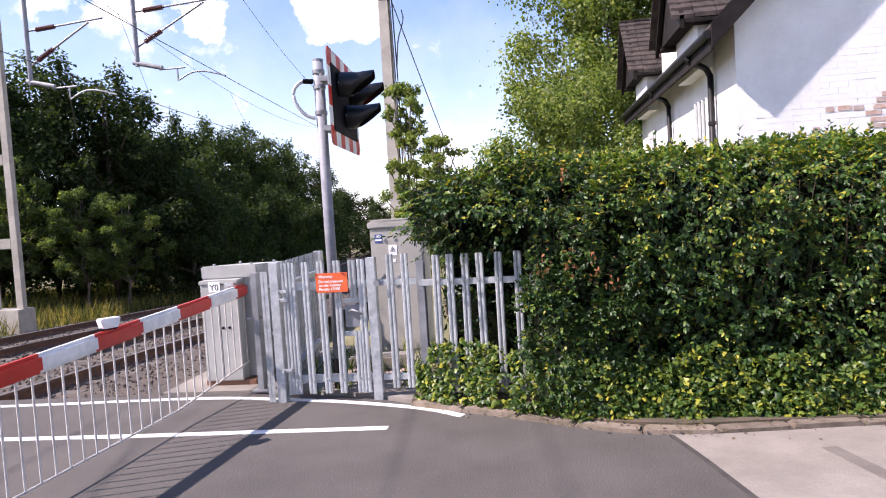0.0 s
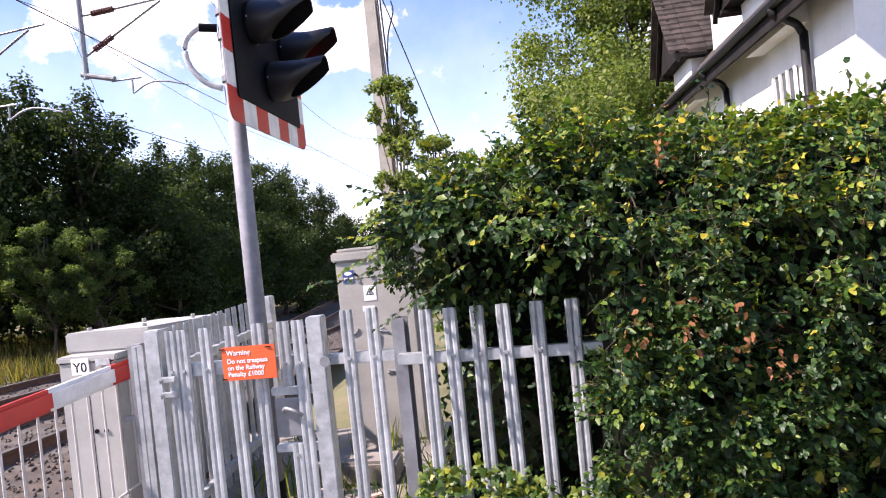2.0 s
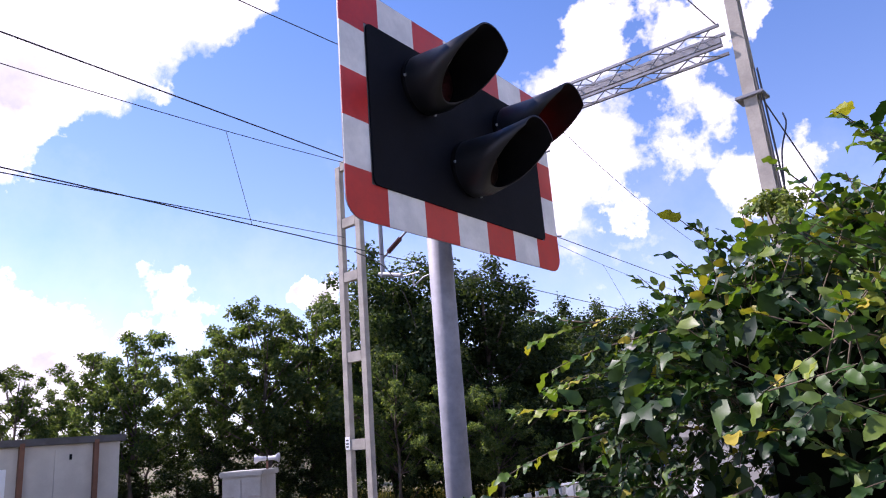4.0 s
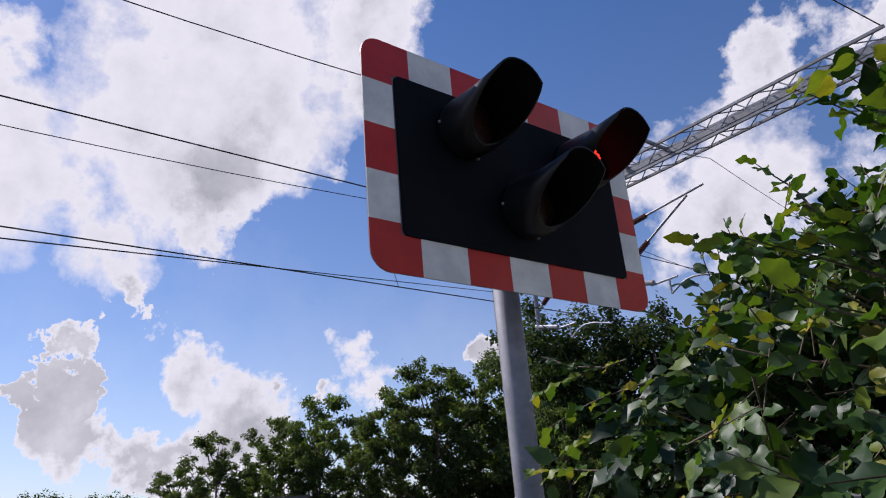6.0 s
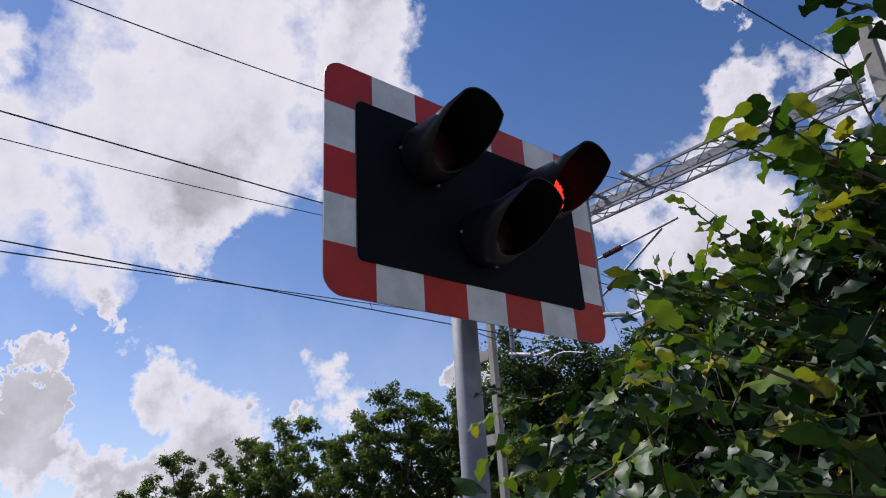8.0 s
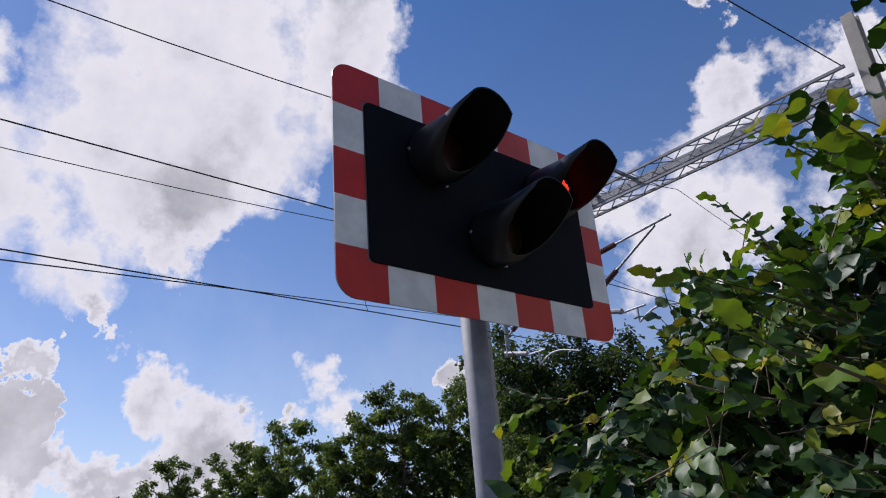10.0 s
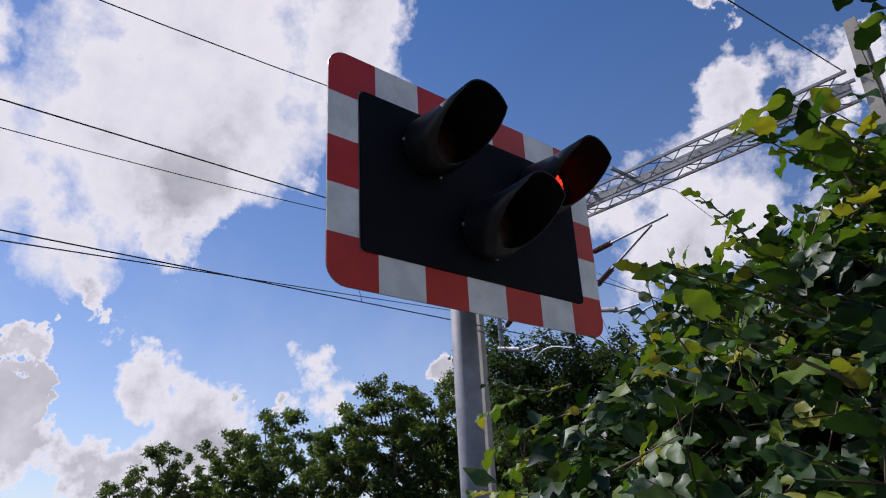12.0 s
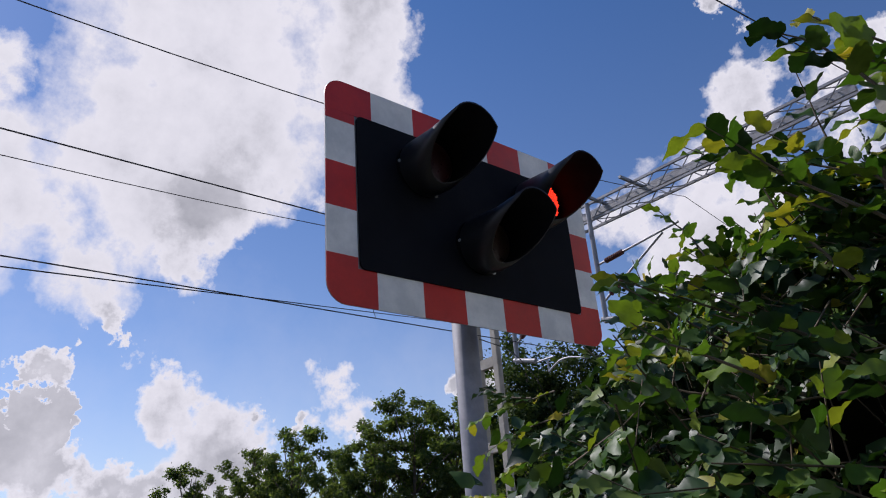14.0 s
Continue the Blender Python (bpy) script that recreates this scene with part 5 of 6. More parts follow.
def dormer(y0, y1, base, top, depth, apex):
    """A white walled gabled dormer that breaks the eaves, with tiled slopes and dark boards."""
    mid = (y0 + y1) / 2
    bm = bmesh.new()
    shape = [(y0, base), (y1, base), (y1, top), (mid, apex), (y0, top)]
    f = [bm.verts.new((-0.20, y, z)) for y, z in shape]
    g = [bm.verts.new((depth, y, z)) for y, z in shape]
    bm.faces.new(f)
    bm.faces.new(g[::-1])
    for i in range(5):
        bm.faces.new((f[i], f[(i + 1) % 5], g[(i + 1) % 5], g[i]))
    d = part("dormer", bm, M_WALL, house, "white dormer gable")
    k = (apex - top) / (mid - y0)
    out = 0.24
    for s in (-1, 1):
        bm = bmesh.new()
        for row in range(11):
            u0, u1 = row / 11, (row + 1) / 11
            ya, yb = y0 - out + (mid - y0 + out) * u0, y0 - out + (mid - y0 + out) * u1 + 0.03
            za, zb = top - out * k + (apex - top + out * k) * u0, top - out * k + (apex - top + out * k) * u1 + 0.03 * k
            q = [(ya, za + 0.06), (yb, zb + 0.02), (yb, zb), (ya, za)]
            for t0 in range(9):
                xa = -0.58 + t0 * (depth + 0.42) / 9
                xb = xa + (depth + 0.42) / 9 - 0.008
                jig = random.uniform(0, 0.02)
                A4 = [bm.verts.new((xa, y, z + jig)) for y, z in q]
                B4 = [bm.verts.new((xb, y, z + jig)) for y, z in q]
                bm.faces.new(A4)
                bm.faces.new(B4[::-1])
                for i in range(4):
                    bm.faces.new((A4[i], A4[(i + 1) % 4], B4[(i + 1) % 4], B4[i]))
        if s > 0:
            moved(bm, Matrix.Translation((0, 2 * mid, 0)) @ Matrix.Diagonal((1, -1, 1, 1)))
        part("tiles", bm, M_TILE, d, "brown clay tiles in lapped rows")
        bm = bmesh.new()
        ya, za = y0 - out, top - out * k
        sh = [(ya, za - 0.12), (mid, apex - 0.12), (mid, apex + 0.05), (ya, za + 0.05)]
        A4 = [bm.verts.new((-0.48, y, z)) for y, z in sh]
        B4 = [bm.verts.new((-0.425, y, z)) for y, z in sh]
        bm.faces.new(A4)
        bm.faces.new(B4[::-1])
        for i in range(4):
            bm.faces.new((A4[i], A4[(i + 1) % 4], B4[(i + 1) % 4], B4[i]))
        if s > 0:
            moved(bm, Matrix.Translation((0, 2 * mid, 0)) @ Matrix.Diagonal((1, -1, 1, 1)))
        part("bargeboard", bm, M_TIMBER, d)
        sf = boxed((-0.42, ya, za - 0.05), (0.0, ya + 0.22, za), 0.0)
        if s > 0:
            moved(sf, Matrix.Translation((0, 2 * mid, 0)) @ Matrix.Diagonal((1, -1, 1, 1)))
        part("soffit", sf, M_TIMBER, d)
    bm = bmesh.new()
    tri = [(y0 - out, top - out * k), (2 * mid - y0 + out, top - out * k), (mid, apex)]
    f = [bm.verts.new((-0.40, y, z)) for y, z in tri]
    g = [bm.verts.new((-0.21, y, z)) for y, z in tri]
    bm.faces.new(f)
    bm.faces.new(g[::-1])
    for i in range(3):
        bm.faces.new((f[i], f[(i + 1) % 3], g[(i + 1) % 3], g[i]))
    part("gable_boarding", bm, M_TIMBER, d, "dark boarded gable")
    w = part("window", boxed((-0.02, mid - 0.32, base - 1.3), (-0.004, mid + 0.32, base - 0.35)), M_GLASS, d, "small leaded window")
    for y in (-0.34, -0.11, 0.11, 0.34):
        part("glazing_bar", boxed((-0.05, mid + y - 0.018, base - 1.3), (-0.022, mid + y + 0.018, base - 0.35)), M_WALL, w)
    part("window_sill", boxed((-0.12, mid - 0.42, base - 1.38), (0.0, mid + 0.42, base - 1.31)), M_MAST, d)


dormer(0.98, 2.42, EAVE - 0.45, EAVE + 0.46, 2.2, EAVE + 1.30)
dormer(5.25, 6.75, EAVE - 0.45, EAVE + 0.55, 2.2, EAVE + 1.45)
part("chimney", boxed((-0.05, 2.75, EAVE - 0.2), (0.8, 4.45, RIDGE + 0.6), 0.01), M_WALL, house, "white chimney stack")


# ---- hedge ----
def hedge_front(x, z):
    y = 4.50 - 0.10 * min(1.0, max(0.0, (x - 0.3) / 1.2)) - 0.05 * math.sin(2.1 * x + 0.6)
    y += 0.10 * noise.noise(Vector((x * 1.7, z * 1.7, 0.3))) + 0.05 * noise.noise(Vector((x * 5, z * 5, 2)))
    if z > 1.62:
        y += (z - 1.62) ** 1.4 * 1.75
    return y - 0.06 * max(0, 0.8 - z)


def hedge_top(x, y):
    return 2.06 - 0.30 * max(0.0, 0.1 - x) + 0.05 * noise.noise(Vector((x * 2, y * 2, 7))) - 0.42 * max(0.0, 4.98 - y)


hedge = thing("hedge", (0, 0, 0), "tall clipped green beech hedge with yellowing leaves and ivy below", "hedge")
rng = np.random.default_rng(21)
LEAVES = [beech_shape(0.044, 0.027, 0.22, 0.22), beech_shape(0.040, 0.025, 0.40, 0.05, 6, 0.4), beech_shape(0.048, 0.027, 0.10, 0.38), beech_shape(0.038, 0.024, 0.30, -0.12, 6, -0.4)]
BROAD_LEAVES = [beech_shape(0.049, 0.030, 0.22, 0.22, 3), beech_shape(0.045, 0.028, 0.40, 0.05, 3, 0.4), beech_shape(0.052, 0.030, 0.10, 0.38, 3)]
IVY = [ivy_shape(0.042), ivy_shape(0.034)]


def leaf_dirs(normals, droop, rng, loose=0.75):
    """Leaves lie like shingles: they point down and out, and face outwards and up."""
    n = len(normals)
    aim = normals * 0.55 + rng.normal(size=(n, 3)) * loose
    aim[:, 2] -= droop
    up = normals * 0.5 + np.array([0, 0, 0.9]) + rng.normal(size=(n, 3)) * 0.45
    return aim, up


front, front_n, top, top_n = [], [], [], []
for _ in range(7000):
    x, z = (rng.uniform(-0.05, 4.3) if rng.random() < 0.72 else rng.uniform(-0.05, 1.2)), rng.uniform(0.15, 2.03)
    if (x < 0.25 and z < 1.38 + 0.30 * rng.random()) or (x < 0.34 and 1.15 < z < 1.60 and rng.random() < 0.8):
        continue
    gap = noise.noise(Vector((x * 3.6, z * 4.4, 9)))
    if gap < -0.16 and rng.random() < 0.85:
        continue
    if x < 1.0 and z > 1.2 and noise.noise(Vector((x * 8.5, z * 8.5, 3))) < 0.02 and rng.random() < 0.75:
        continue
    depth = abs(rng.normal()) * 0.07 + 0.16 * max(0.0, -gap) + 0.22 * max(0.0, noise.noise(Vector((x * 4.5, z * 4.5, 4))))
    # the copy with painted sunlight grows commoner with height, rarer near the end
    sun_tinted = rng.random() < (0.12 + max(0.0, z - 1.45) * 1.5) * (0.45 if x < 0.8 else 1.0)
    (top if sun_tinted else front).append((x, hedge_front(x, z) + depth + 0.06, z - 0.04))
    (top_n if sun_tinted else front_n).append((0, -1, 0.15 + 2 * max(0, z - 1.65)))
for _ in range(3300):
    x, y = rng.uniform(-0.55, 4.3), rng.uniform(4.5, 5.9)
    z = hedge_top(x, y)
    if y < hedge_front(x, z) or y < 4.70 + 0.8 * max(0.0, 0.1 - x):
        continue
    # most of the crest takes the leaf copy with painted sunlight
    sun_tinted = rng.random() < (0.5 if x < 0.8 else 0.9)
    (top if sun_tinted else front).append((x, y, z - abs(rng.normal()) * 0.05 - 0.055))
    (top_n if sun_tinted else front_n).append((0, -0.25, 1))
# rounded end that hangs over the fence
C, R = np.array((0.06, 5.42, 1.59)), np.array((0.78, 0.57, 0.36))
for _ in range(2500):
    v = rng.normal(size=3)
    v /= np.linalg.norm(v)
    if v[0] > 0.45 or (noise.noise(Vector(v * 4.2) + Vector((4, 1, 2))) < -0.05 and rng.random() < 0.8):
        continue
    bulge = 1 + 0.16 * noise.noise(Vector(v * 2.3)) + 0.10 * noise.noise(Vector(v * 6))
    p = C + v * R * bulge * (1 - abs(rng.normal()) * 0.09)
    if p[2] < (1.58 if p[0] > -0.42 else 1.46) and p[1] < 5.25 and rng.random() < 0.93:
        continue
    # painted sunlight mainly on the upper side of the rounded end
    sun_tinted = rng.random() < (0.5 if v[2] > 0.62 else 0.06)
    (top if sun_tinted else front).append(tuple(p))
    (top_n if sun_tinted else front_n).append(tuple(v / R))


def put_sprays(name, pts, nrm, mat, label, count=7):
    P, A, U, S, TP, TA, TL = spray_leaves(pts, nrm, rng, count)
    for shapes, keep in ((LEAVES, P[:, 0] < 1.2), (BROAD_LEAVES, P[:, 0] >= 1.2)):
        scatter(name, shapes, P[keep], A[keep], U[keep], S[keep], mat, hedge, label)
    scatter("twig_tangle", [twig_shape()], TP, TA, np.tile((0.1, 0.2, 1.0), (len(TP), 1)), TL, M_TWIG, hedge, "thin brown twigs")


def put_leaves(name, pts, nrm, mat, droop, size, label=""):
    pts, nrm = np.array(pts), np.array(nrm, float)
    nrm /= np.linalg.norm(nrm, axis=1)[:, None]
    aim, up = leaf_dirs(nrm, droop, rng)
    scatter(name, BROAD_LEAVES, pts, aim, up, rng.uniform(*size, len(pts)), mat, hedge, label)


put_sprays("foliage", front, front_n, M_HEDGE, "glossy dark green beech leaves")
put_sprays("top_foliage", top, top_n, M_HEDGE_TOP, "green and yellowing beech leaves with sunlight painted into their colour", 6)
# inner leaves, and a near-black core that paints the shade behind the gaps
inner, inner_n = [], []
for _ in range(7500):
    x, z = rng.uniform(-0.5, 4.2), rng.uniform(0.2, 1.9)
    lowcut = x < 0.34 and z < 1.62
    y = (5.28 + rng.uniform(-0.08, 0.14)) if lowcut else hedge_front(x, z) + rng.uniform(0.22, 0.42)
    inner.append((x, y, z))
    inner_n.append((0, -1, 0.1))
for _ in range(2200):
    x, y = rng.uniform(-0.35, 4.25), rng.uniform(4.85, 5.8)
    inner.append((x, y, hedge_top(x, y) - rng.uniform(0.12, 0.22)))
    inner_n.append((0, -0.3, 1))
put_leaves("inner_foliage", inner, inner_n, M_HEDGE, 0.7, (0.8, 1.2), "shaded inner beech leaves")
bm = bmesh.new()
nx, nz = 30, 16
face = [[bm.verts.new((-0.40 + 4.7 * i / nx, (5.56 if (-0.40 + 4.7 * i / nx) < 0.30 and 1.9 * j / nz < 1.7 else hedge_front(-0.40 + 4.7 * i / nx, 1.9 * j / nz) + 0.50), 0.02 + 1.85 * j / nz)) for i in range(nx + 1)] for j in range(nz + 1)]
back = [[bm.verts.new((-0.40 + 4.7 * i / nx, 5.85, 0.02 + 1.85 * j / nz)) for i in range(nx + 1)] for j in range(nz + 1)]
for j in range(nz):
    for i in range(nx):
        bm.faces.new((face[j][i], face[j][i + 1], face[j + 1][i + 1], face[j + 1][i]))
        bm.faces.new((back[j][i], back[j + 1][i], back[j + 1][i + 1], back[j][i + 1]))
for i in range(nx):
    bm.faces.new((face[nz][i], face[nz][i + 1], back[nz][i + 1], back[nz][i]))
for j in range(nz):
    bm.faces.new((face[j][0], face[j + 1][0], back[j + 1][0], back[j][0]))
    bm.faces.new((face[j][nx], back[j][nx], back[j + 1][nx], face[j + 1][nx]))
part("heart", bm, M_HEDGE_SHADE, hedge, "near-black solid core painted as the hedge's inner shade")
# stems and twigs
bm = bmesh.new()
for _ in range(60):
    x = rng.uniform(0.5, 4.0)
    p = Vector((x, 5.2 + rng.uniform(-0.2, 0.3), 0.03))
    pts = [p]
    for k in range(6):
        p = p + Vector((rng.normal() * 0.07, -0.05 + rng.normal() * 0.06, 0.28))
        pts.append(p)
    tube(bm, pts, [0.018 - 0.0024 * k for k in range(7)], 5)
part("stem_tangle", bm, M_TWIG, hedge, "brown woody stems")["kind"] = "stuff"

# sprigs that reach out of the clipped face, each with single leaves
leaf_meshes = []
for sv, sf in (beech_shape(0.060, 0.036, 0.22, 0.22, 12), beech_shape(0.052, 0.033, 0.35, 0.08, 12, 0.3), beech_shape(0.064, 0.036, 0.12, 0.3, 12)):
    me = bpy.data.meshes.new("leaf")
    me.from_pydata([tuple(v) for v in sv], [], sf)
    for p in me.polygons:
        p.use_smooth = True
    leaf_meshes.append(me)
    # these take the yellowing leaf colour that has sunlight painted in
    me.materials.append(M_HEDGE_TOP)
# same leaf shapes in the darker green, painted as out of the sun
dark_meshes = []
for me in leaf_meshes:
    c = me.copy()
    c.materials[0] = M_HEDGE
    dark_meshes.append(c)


def sprig(start, way, length, count, meshes, scale=1.0, droop=0.25):
    bm = bmesh.new()
    p, w = Vector(start), Vector(way).normalized()
    pts, step = [p.copy()], length / 8
    for k in range(8):
        w = (w + Vector((rng.normal() * 0.10, rng.normal() * 0.10, rng.normal() * 0.08 - droop * 0.06))).normalized()
        p = p + w * step
        pts.append(p.copy())
    tube(bm, pts, [0.0026 - 0.00024 * k for k in range(9)], 5)
    part("sprig", bm, M_TWIG, hedge)
    for i in range(count):
        u = (i + 0.8) / count
        k = min(7, int(u * 8))
        q = pts[k].lerp(pts[k + 1], u * 8 - k) if u < 1 else pts[-1]
        along_w = (pts[k + 1] - pts[k]).normalized()
        side = along_w.cross(Vector((0, 0, 1))).normalized() * (1 if i % 2 else -1)
        aim = (along_w * 0.7 + side * rng.uniform(0.4, 1.0) + Vector((rng.normal() * 0.2, rng.normal() * 0.2, rng.normal() * 0.25 - 0.1))).normalized()
        up = (Vector((0, -0.3, 1)) + Vector(rng.normal(size=3) * 0.3)).normalized()
        s = aim.cross(up).normalized()
        m = Matrix.Identity(4)
        m.col[0].xyz, m.col[1].xyz, m.col[2].xyz = s, aim, s.cross(aim)
        m.translation = q
        ob = mesh_part("leaf", meshes[int(rng.integers(0, 3))], hedge)
        ob.matrix_basis = m @ Matrix.Scale(scale * rng.uniform(0.65, 1.1), 4)


# sprigs: start, way, length, leaves, and whether leaves with painted sunlight are allowed
for start, way, length, count, sun_tinted in (
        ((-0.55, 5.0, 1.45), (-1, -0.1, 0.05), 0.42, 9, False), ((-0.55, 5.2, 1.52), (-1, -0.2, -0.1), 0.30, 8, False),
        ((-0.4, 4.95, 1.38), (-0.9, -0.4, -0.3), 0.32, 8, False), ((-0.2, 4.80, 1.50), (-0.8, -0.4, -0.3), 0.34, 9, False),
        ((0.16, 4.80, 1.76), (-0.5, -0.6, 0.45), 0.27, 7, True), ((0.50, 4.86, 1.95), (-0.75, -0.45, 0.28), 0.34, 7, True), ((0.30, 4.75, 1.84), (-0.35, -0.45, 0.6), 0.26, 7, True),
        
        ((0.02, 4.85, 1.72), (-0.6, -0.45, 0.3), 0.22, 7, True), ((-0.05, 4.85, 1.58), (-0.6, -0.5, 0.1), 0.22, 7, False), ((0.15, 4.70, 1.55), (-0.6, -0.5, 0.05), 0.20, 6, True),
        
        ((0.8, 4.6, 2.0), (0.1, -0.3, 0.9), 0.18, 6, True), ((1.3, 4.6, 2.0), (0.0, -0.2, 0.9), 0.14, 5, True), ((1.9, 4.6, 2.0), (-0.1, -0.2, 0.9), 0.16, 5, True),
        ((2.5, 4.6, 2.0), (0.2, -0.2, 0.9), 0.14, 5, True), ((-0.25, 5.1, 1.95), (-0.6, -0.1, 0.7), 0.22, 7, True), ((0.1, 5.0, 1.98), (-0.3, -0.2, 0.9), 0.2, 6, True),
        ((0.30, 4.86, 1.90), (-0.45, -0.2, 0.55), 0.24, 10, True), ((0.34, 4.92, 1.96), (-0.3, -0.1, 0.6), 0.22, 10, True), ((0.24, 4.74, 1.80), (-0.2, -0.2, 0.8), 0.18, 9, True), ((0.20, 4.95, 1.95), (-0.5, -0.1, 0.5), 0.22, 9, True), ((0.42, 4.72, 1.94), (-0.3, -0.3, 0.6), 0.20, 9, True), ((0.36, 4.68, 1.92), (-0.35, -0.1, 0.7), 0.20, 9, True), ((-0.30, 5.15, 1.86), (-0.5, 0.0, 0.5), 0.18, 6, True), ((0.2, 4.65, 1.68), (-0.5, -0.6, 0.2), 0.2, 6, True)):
    sprig(start, way, length * (0.92 if sun_tinted else 1.0), max(4, count - 1) if sun_tinted else count, leaf_meshes if sun_tinted and rng.random() < 0.6 else dark_meshes, 0.86)

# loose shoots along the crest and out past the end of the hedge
# crest shoots get the painted-sunlight leaves more often than the end shoots
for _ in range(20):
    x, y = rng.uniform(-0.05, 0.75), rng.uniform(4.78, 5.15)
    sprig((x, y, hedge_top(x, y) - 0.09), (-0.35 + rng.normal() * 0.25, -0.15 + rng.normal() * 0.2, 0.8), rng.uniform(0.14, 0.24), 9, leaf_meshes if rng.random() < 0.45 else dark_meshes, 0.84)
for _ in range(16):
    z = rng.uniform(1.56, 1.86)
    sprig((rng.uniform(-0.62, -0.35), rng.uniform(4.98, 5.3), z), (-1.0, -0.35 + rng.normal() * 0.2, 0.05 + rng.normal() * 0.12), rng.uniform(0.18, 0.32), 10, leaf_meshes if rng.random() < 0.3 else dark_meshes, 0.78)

# dead brown leaf clusters in the face
for x, z in ((0.44, 1.22), (0.62, 1.20), (0.80, 1.16), (0.92, 1.08), (0.62, 1.9)):
    n = 15
    pts = np.array([(x, hedge_front(x, z) - 0.015, z)]) + rng.normal(size=(n, 3)) * np.array((0.025, 0.012, 0.06))
    scatter("dead_leaves", LEAVES, pts, rng.normal(size=(n, 3)) + np.array((0, 0, -1.2)), rng.normal(size=(n, 3)), rng.uniform(0.5, 0.85, n), M_DRY, hedge, "withered brown leaves")

ivy = thing("ivy", (0, 0, 0), "bright green ivy and low weeds at the foot of hedge and fence", "ivy", kind="stuff")
pts = []
for _ in range(8600):
    x = rng.uniform(-0.70, 4.3)
    h = 0.40 + 0.24 * noise.noise(Vector((x * 2.2, 1, 1))) + (0.20 if -0.6 < x < 0.4 else 0)
    if x < 0.3:
        h *= 0.80
        if noise.noise(Vector((x * 5, 3, 2))) < -0.05 and rng.random() < 0.65:
            continue
    z = 0.05 + h * rng.random() ** 1.25
    near = 4.98 - 0.62 * min(1, max(0, (x + 0.6) / 1.25)) if x < 0.65 else 4.36 - 0.05 * min(1, (x - 0.65))
    near += 0.12 * (z / h) + 0.07 * noise.noise(Vector((x * 4, z * 4, 5)))
    pts.append((x, near + abs(rng.normal()) * 0.05, z))
pts = np.array(pts)
nrm = np.tile(np.array((-0.15, -1.0, 0.45)), (len(pts), 1))
aim, up = leaf_dirs(nrm, 0.6, rng, 0.6)
scatter("ivy_leaves", IVY, pts, aim, up, rng.uniform(0.7, 1.35, len(pts)), M_IVY, ivy)


# ---- trees ----
def make_tree(name, height, radius, leaves, size, mat, label, seed, trunk=0.16, low=0.25, lobes=16, puff=1.0):
    """A tapered trunk with limbs and a crown of many small leaf clumps round them."""
    r = np.random.default_rng(seed)
    tree = thing(name, (0, 0, 0), label, "tree", "trackside trees")
    bm = bmesh.new()
    spine = [Vector((0, 0, -0.3))]
    for k in range(1, 8):
        spine.append(Vector((r.normal() * 0.07 * height / 8, r.normal() * 0.07 * height / 8, height * 0.9 * k / 7)))
    tube(bm, spine, [trunk * (1 - k / 8.5) for k in range(8)], 8)
    cores = []
    for i in range(lobes):
        u = low + (0.96 - low) * (i + 0.5) / lobes
        a = i * 2.4 + r.normal() * 0.4
        reach = radius * (math.sin(math.pi * min(1, 0.16 + 0.84 * (u - low) / (1 - low))) ** 0.7) * r.uniform(0.45, 0.95)
        root = spine[min(7, int(u * 0.8 * 7.9))]
        tip = Vector((math.cos(a) * reach, math.sin(a) * reach, height * u * r.uniform(0.95, 1.03)))
        mid = root.lerp(tip, 0.5) + Vector((0, 0, 0.05 * height * r.normal() * 0.5))
        tube(bm, [root, mid, tip], [trunk * 0.4 * (1.1 - u), trunk * 0.22, 0.012], 5)
        cores.append((np.array(tip), radius * puff * r.uniform(0.28, 0.5)))
        cores.append((np.array(mid), radius * puff * r.uniform(0.2, 0.34)))
    part("trunk", bm, M_BARK, tree, "brown bark trunk and limbs", True)
    clumps = []
    for c, rad in cores:
        clumps.append((c, rad * 0.75))
        for _ in range(4):
            v = r.normal(size=3)
            v[2] = abs(v[2]) * 0.9 - 0.25
            clumps.append((c + v / np.linalg.norm(v) * rad * r.uniform(0.6, 1.0), rad * r.uniform(0.28, 0.50)))
    share = np.array([rad ** 1.7 for _, rad in clumps])
    share = (share / share.sum() * leaves).astype(int)
    pts, nrm = [], []
    for (c, rad), per in zip(clumps, share):
        v = r.normal(size=(per, 3))
        v /= np.linalg.norm(v, axis=1)[:, None]
        lump = np.array([1 + 0.45 * noise.noise(Vector(q * 2.6) + Vector(c)) for q in v])
        d = rad * lump * r.uniform(0.30, 1.0, per) * np.where(r.random(per) < 0.25, r.uniform(1.0, 1.6, per), 1.0)
        pts.append(c + v * d[:, None] * np.array((1, 1, 0.85)))
        nrm.append(v)
    pts, nrm = np.concatenate(pts), np.concatenate(nrm)
    aim = nrm * 0.5 + r.normal(size=nrm.shape) * 0.8 - np.array((0, 0, 0.35))
    up = nrm + np.array((0, 0, 0.8)) + r.normal(size=nrm.shape) * 0.5
    scatter("crown", [clump_shape(size), clump_shape(size * 0.8)], pts, aim, up, r.uniform(0.6, 1.3, len(pts)), mat, tree, "leafy crown")
    return tree


def plant(proto, x, y, scale=1.0, turn=0.0, z=None, wide=None):
    z = ground_level(x, y) - 0.1 if z is None else z
    proto.scale = (wide or scale, wide or scale, scale)
    t = copy_thing(proto, pose(x, y, z, 0, 0, turn))
    proto.scale = (1, 1, 1)
    return t


oak = make_tree("broadleaf_tree", 9.0, 3.4, 33000, 0.15, M_WOOD_DARK, "dense dark green broadleaf tree beside the railway", 1, 0.22, 0.12, 22, 0.85)
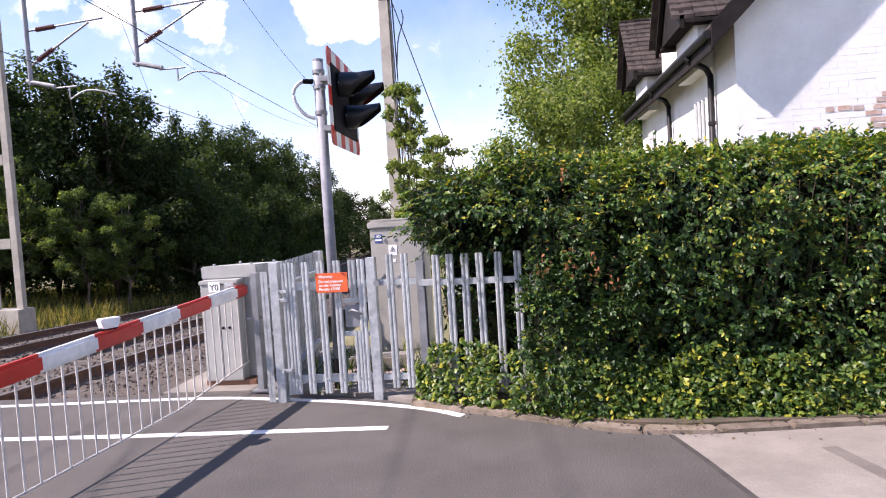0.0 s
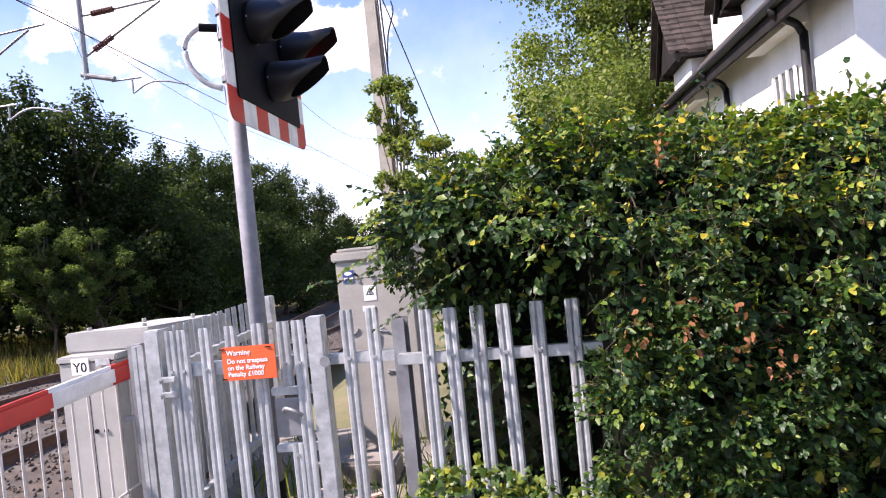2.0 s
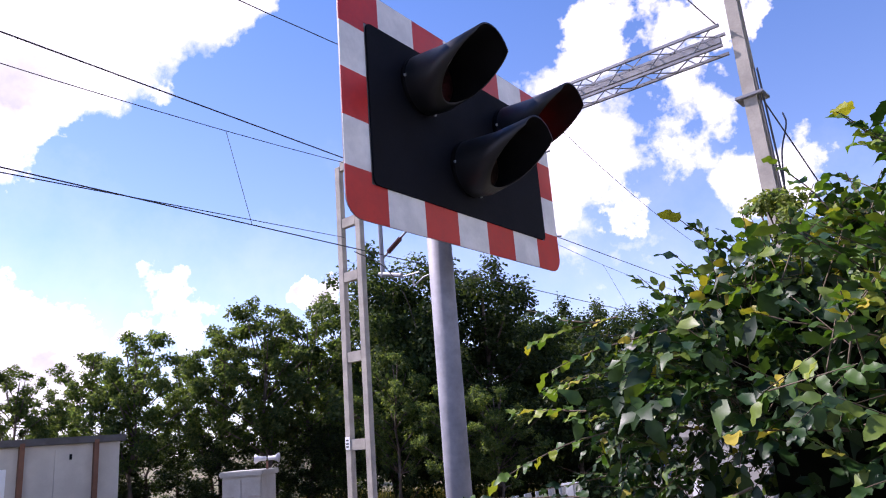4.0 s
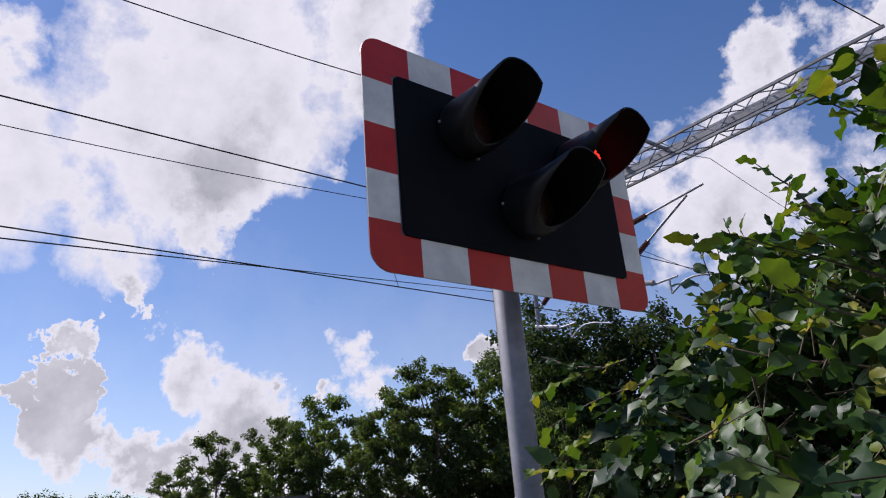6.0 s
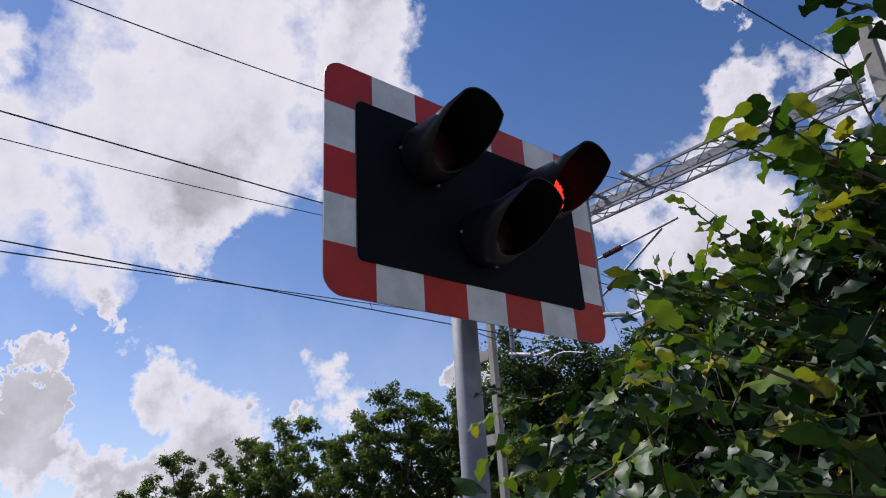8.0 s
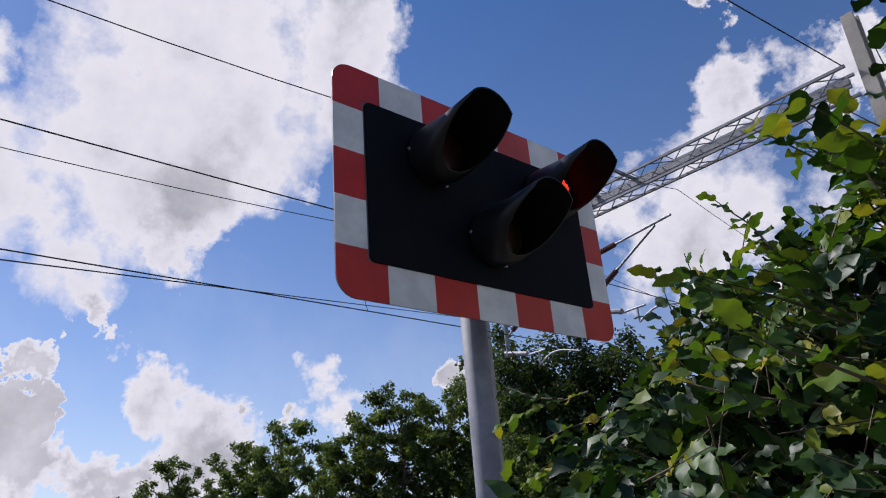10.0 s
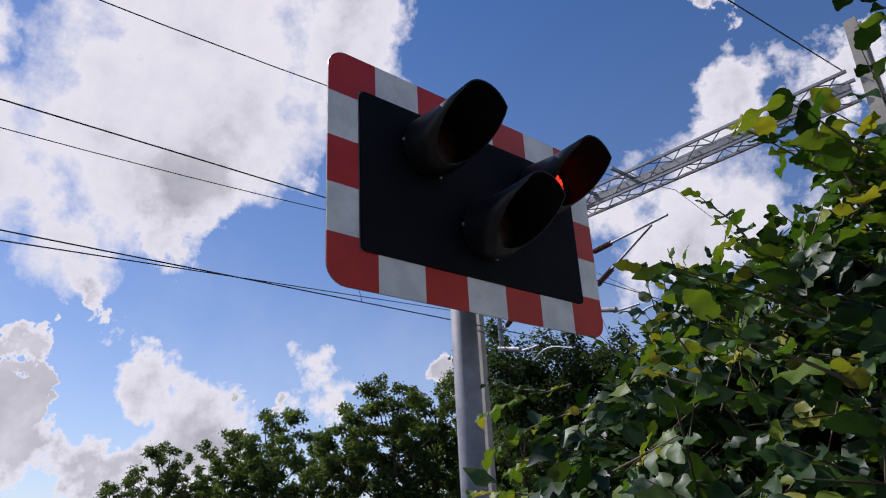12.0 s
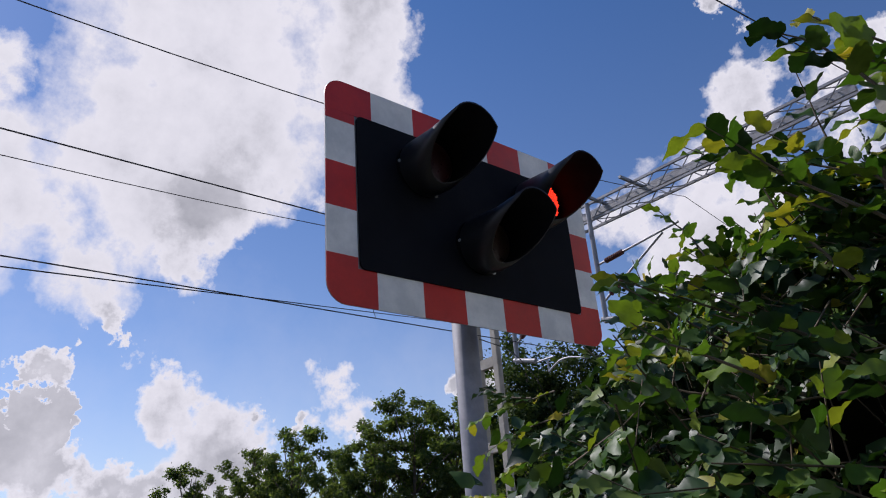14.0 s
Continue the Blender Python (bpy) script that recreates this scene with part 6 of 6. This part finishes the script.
ash = make_tree("broadleaf_tree", 8.0, 2.5, 18000, 0.12, M_WOOD_LIGHT, "loose mid green broadleaf tree beside the railway", 2, 0.13, 0.34, 30, 0.50)
thorn = make_tree("broadleaf_tree", 6.5, 2.9, 17000, 0.15, M_WOOD_DARK, "broad dark green tree beside the railway", 3, 0.16, 0.05, 18, 0.9)
# az in degrees from the way ahead, distance, top height above eye level in degrees
WOODS = [
    (36.2, 26, 13.8, oak), (32.6, 29, 10.8, thorn), (30, 33, 10.0, oak), (27, 36, 9.6, oak), (24, 38, 9.2, oak), (21.4, 42, 7.4, oak), (18.5, 47, 5.4, oak), (16, 52, 3.6, thorn), (13.5, 60, 2.0, oak), (11, 66, 1.8, thorn), (8, 72, 2.0, oak),
    (40.3, 27, 14.6, oak), (44.2, 27, 15.6, oak), (47.6, 30, 13.0, ash), (50.5, 27, 11.8, ash), (53.6, 26, 12.7, ash), (56.8, 27, 11.0, ash), (60, 29, 8.6, ash), (62.8, 26, 10.6, ash), (65.8, 27, 9.0, ash), (70.2, 26, 7.8, ash), (68, 30, 6.2, ash), (73.4, 28, 5.0, ash), (77, 30, 3.6, thorn), (82, 33, 4.0, thorn), (89.5, 20, 11.2, oak), (93, 21, 13, ash),
    (43.6, 23.5, 8.0, ash), (39.0, 23, 5.0, ash), (49, 27, 2.6, thorn), (53, 28, 2.2, thorn), (57.5, 27, 2.2, thorn), (62, 28, 2.4, thorn), (66.5, 28, 2.0, thorn), (71, 29, 2.2, thorn), (75, 28, 2.0, thorn),
    (34, 38, 9.0, thorn), (46, 38, 9.0, thorn), (23, 48, 6.5, thorn), (36, 23, 4.5, ash), (30, 27, 5.5, thorn), (27, 30, 5.0, thorn), (22, 34, 4.2, thorn), (18, 40, 3.0, thorn),
]
random.seed(8)
for az, dist, el, proto in WOODS:
    x, y = 0.2 - dist * math.sin(radians(az)), 2.5 + dist * math.cos(radians(az))
    g = ground_level(x, y) - 0.1
    tall = {oak: 10.0, ash: 8.8, thorn: 7.4}[proto]
    want = 1.62 + dist * math.tan(radians(el)) - g
    s = want / tall
    plant(proto, x, y, s, random.uniform(0, 360), g, max(0.62, s * random.uniform(0.9, 1.1)))
for proto in (oak, ash, thorn):
    proto.location = {oak: (-29, 46, -1), ash: (-33, 40, -1), thorn: (-36, 34, -1)}[proto]
big = make_tree("broadleaf_tree", 13.5, 4.0, 90000, 0.135, M_ASH, "tall light green tree in seed behind the cottage", 6, 0.3, 0.10, 26)
big.location = (3.6, 25.0, -0.2)
plant(big, 9.5, 27.5, 0.95, 70, -0.2)
low_tree = make_tree("shrub", 5.2, 2.2, 26000, 0.095, M_ASH, "light green shrub beyond the hedge", 9, 0.1, 0.05, 14)
low_tree.location = (1.4, 17.5, -0.2)
sapling = make_tree("ash_sapling", 4.4, 0.62, 12000, 0.060, M_ASH, "slender light green ash sapling behind the cabinet", 12, 0.035, 0.22, 36, 0.6)
sapling.location = (-1.85, 12.0, -0.1)
plant(sapling, -1.1, 10.6, 0.72, 80, -0.1, 0.9)

# verge grass and weeds
n = 30000
x, y = -12.5 - 12 * rng.random(n) ** 1.3, 4.0 + 26 * rng.random(n)
keep = ~((x < -19.8) & (y > 8.5) & (y < 13.2))
x, y = x[keep], y[keep]
pts = np.array([(a, b, ground_level(a, b) - 0.02) for a, b in zip(x, y)])
BLADES = [(np.array([(-0.02, 0, 0), (0.02, 0, 0), (0.015, 0.45, 0.02), (-0.015, 0.45, 0.02), (0, 0.9, 0.12)]), [(0, 1, 2, 3), (3, 2, 4)])]
aim = rng.normal(size=(len(pts), 3)) * 0.28 + np.array((0, 0, 1))
grass = scatter("verge_grass", BLADES, pts, aim, rng.normal(size=(len(pts), 3)), rng.uniform(0.2, 0.75, len(pts)), M_GRASS)
tagged(grass, "tall straw and green grass on the railway verge", "grass", kind="stuff")
n = 1500
pts = np.stack([rng.uniform(-2.1, -0.7, n), rng.uniform(5.4, 7.2, n), np.full(n, 0.02)], axis=1)
pts = pts[[noise.noise(Vector((p[0] * 3, p[1] * 3, 1))) > 0.05 for p in pts]]
aim = rng.normal(size=(len(pts), 3)) * 0.4 + np.array((0, 0, 1))
weeds = scatter("gate_weeds", BLADES, pts, aim, rng.normal(size=(len(pts), 3)), rng.uniform(0.12, 0.34, len(pts)), M_IVY)
tagged(weeds, "green weeds growing behind the gate", "weeds", kind="stuff")

# grass tufts and litter along the kerb
pts = []
for _ in range(420):
    p = KERB[int(rng.integers(6, len(KERB) - 1))]
    if noise.noise(Vector((p.x * 3, p.y * 3, 8))) < -0.05:
        continue
    side = 0.07 if rng.random() < 0.75 else -0.075
    pts.append((p.x + rng.normal() * 0.02, p.y + side + rng.normal() * 0.012, 0.0 if side < 0 else 0.03))
pts = np.array(pts)
aim = rng.normal(size=(len(pts), 3)) * 0.6 + np.array((0, -0.2, 0.8))
tufts = scatter("kerb_grass", BLADES, pts, aim, rng.normal(size=(len(pts), 3)), rng.uniform(0.05, 0.13, len(pts)), M_GRASS)
tagged(tufts, "dry grass tufts along the kerb joints", "grass", kind="stuff")
n = 300
pick = rng.integers(4, len(KERB) - 1, n)
pts = np.array([(KERB[i].x + rng.normal() * 0.05, KERB[i].y + rng.normal() * 0.09 - 0.02, 0.012 if rng.random() < 0.4 else 0.05) for i in pick])
litter = scatter("leaf_litter", [clump_shape(0.026)], pts, rng.normal(size=(n, 3)) * np.array((1, 1, 0.15)), np.tile((0, 0, 1.0), (n, 1)) + rng.normal(size=(n, 3)) * 0.3, rng.uniform(0.5, 1.2, n), M_LITTER)
tagged(litter, "brown fallen leaves and grit along the kerb", "leaf litter", kind="stuff")
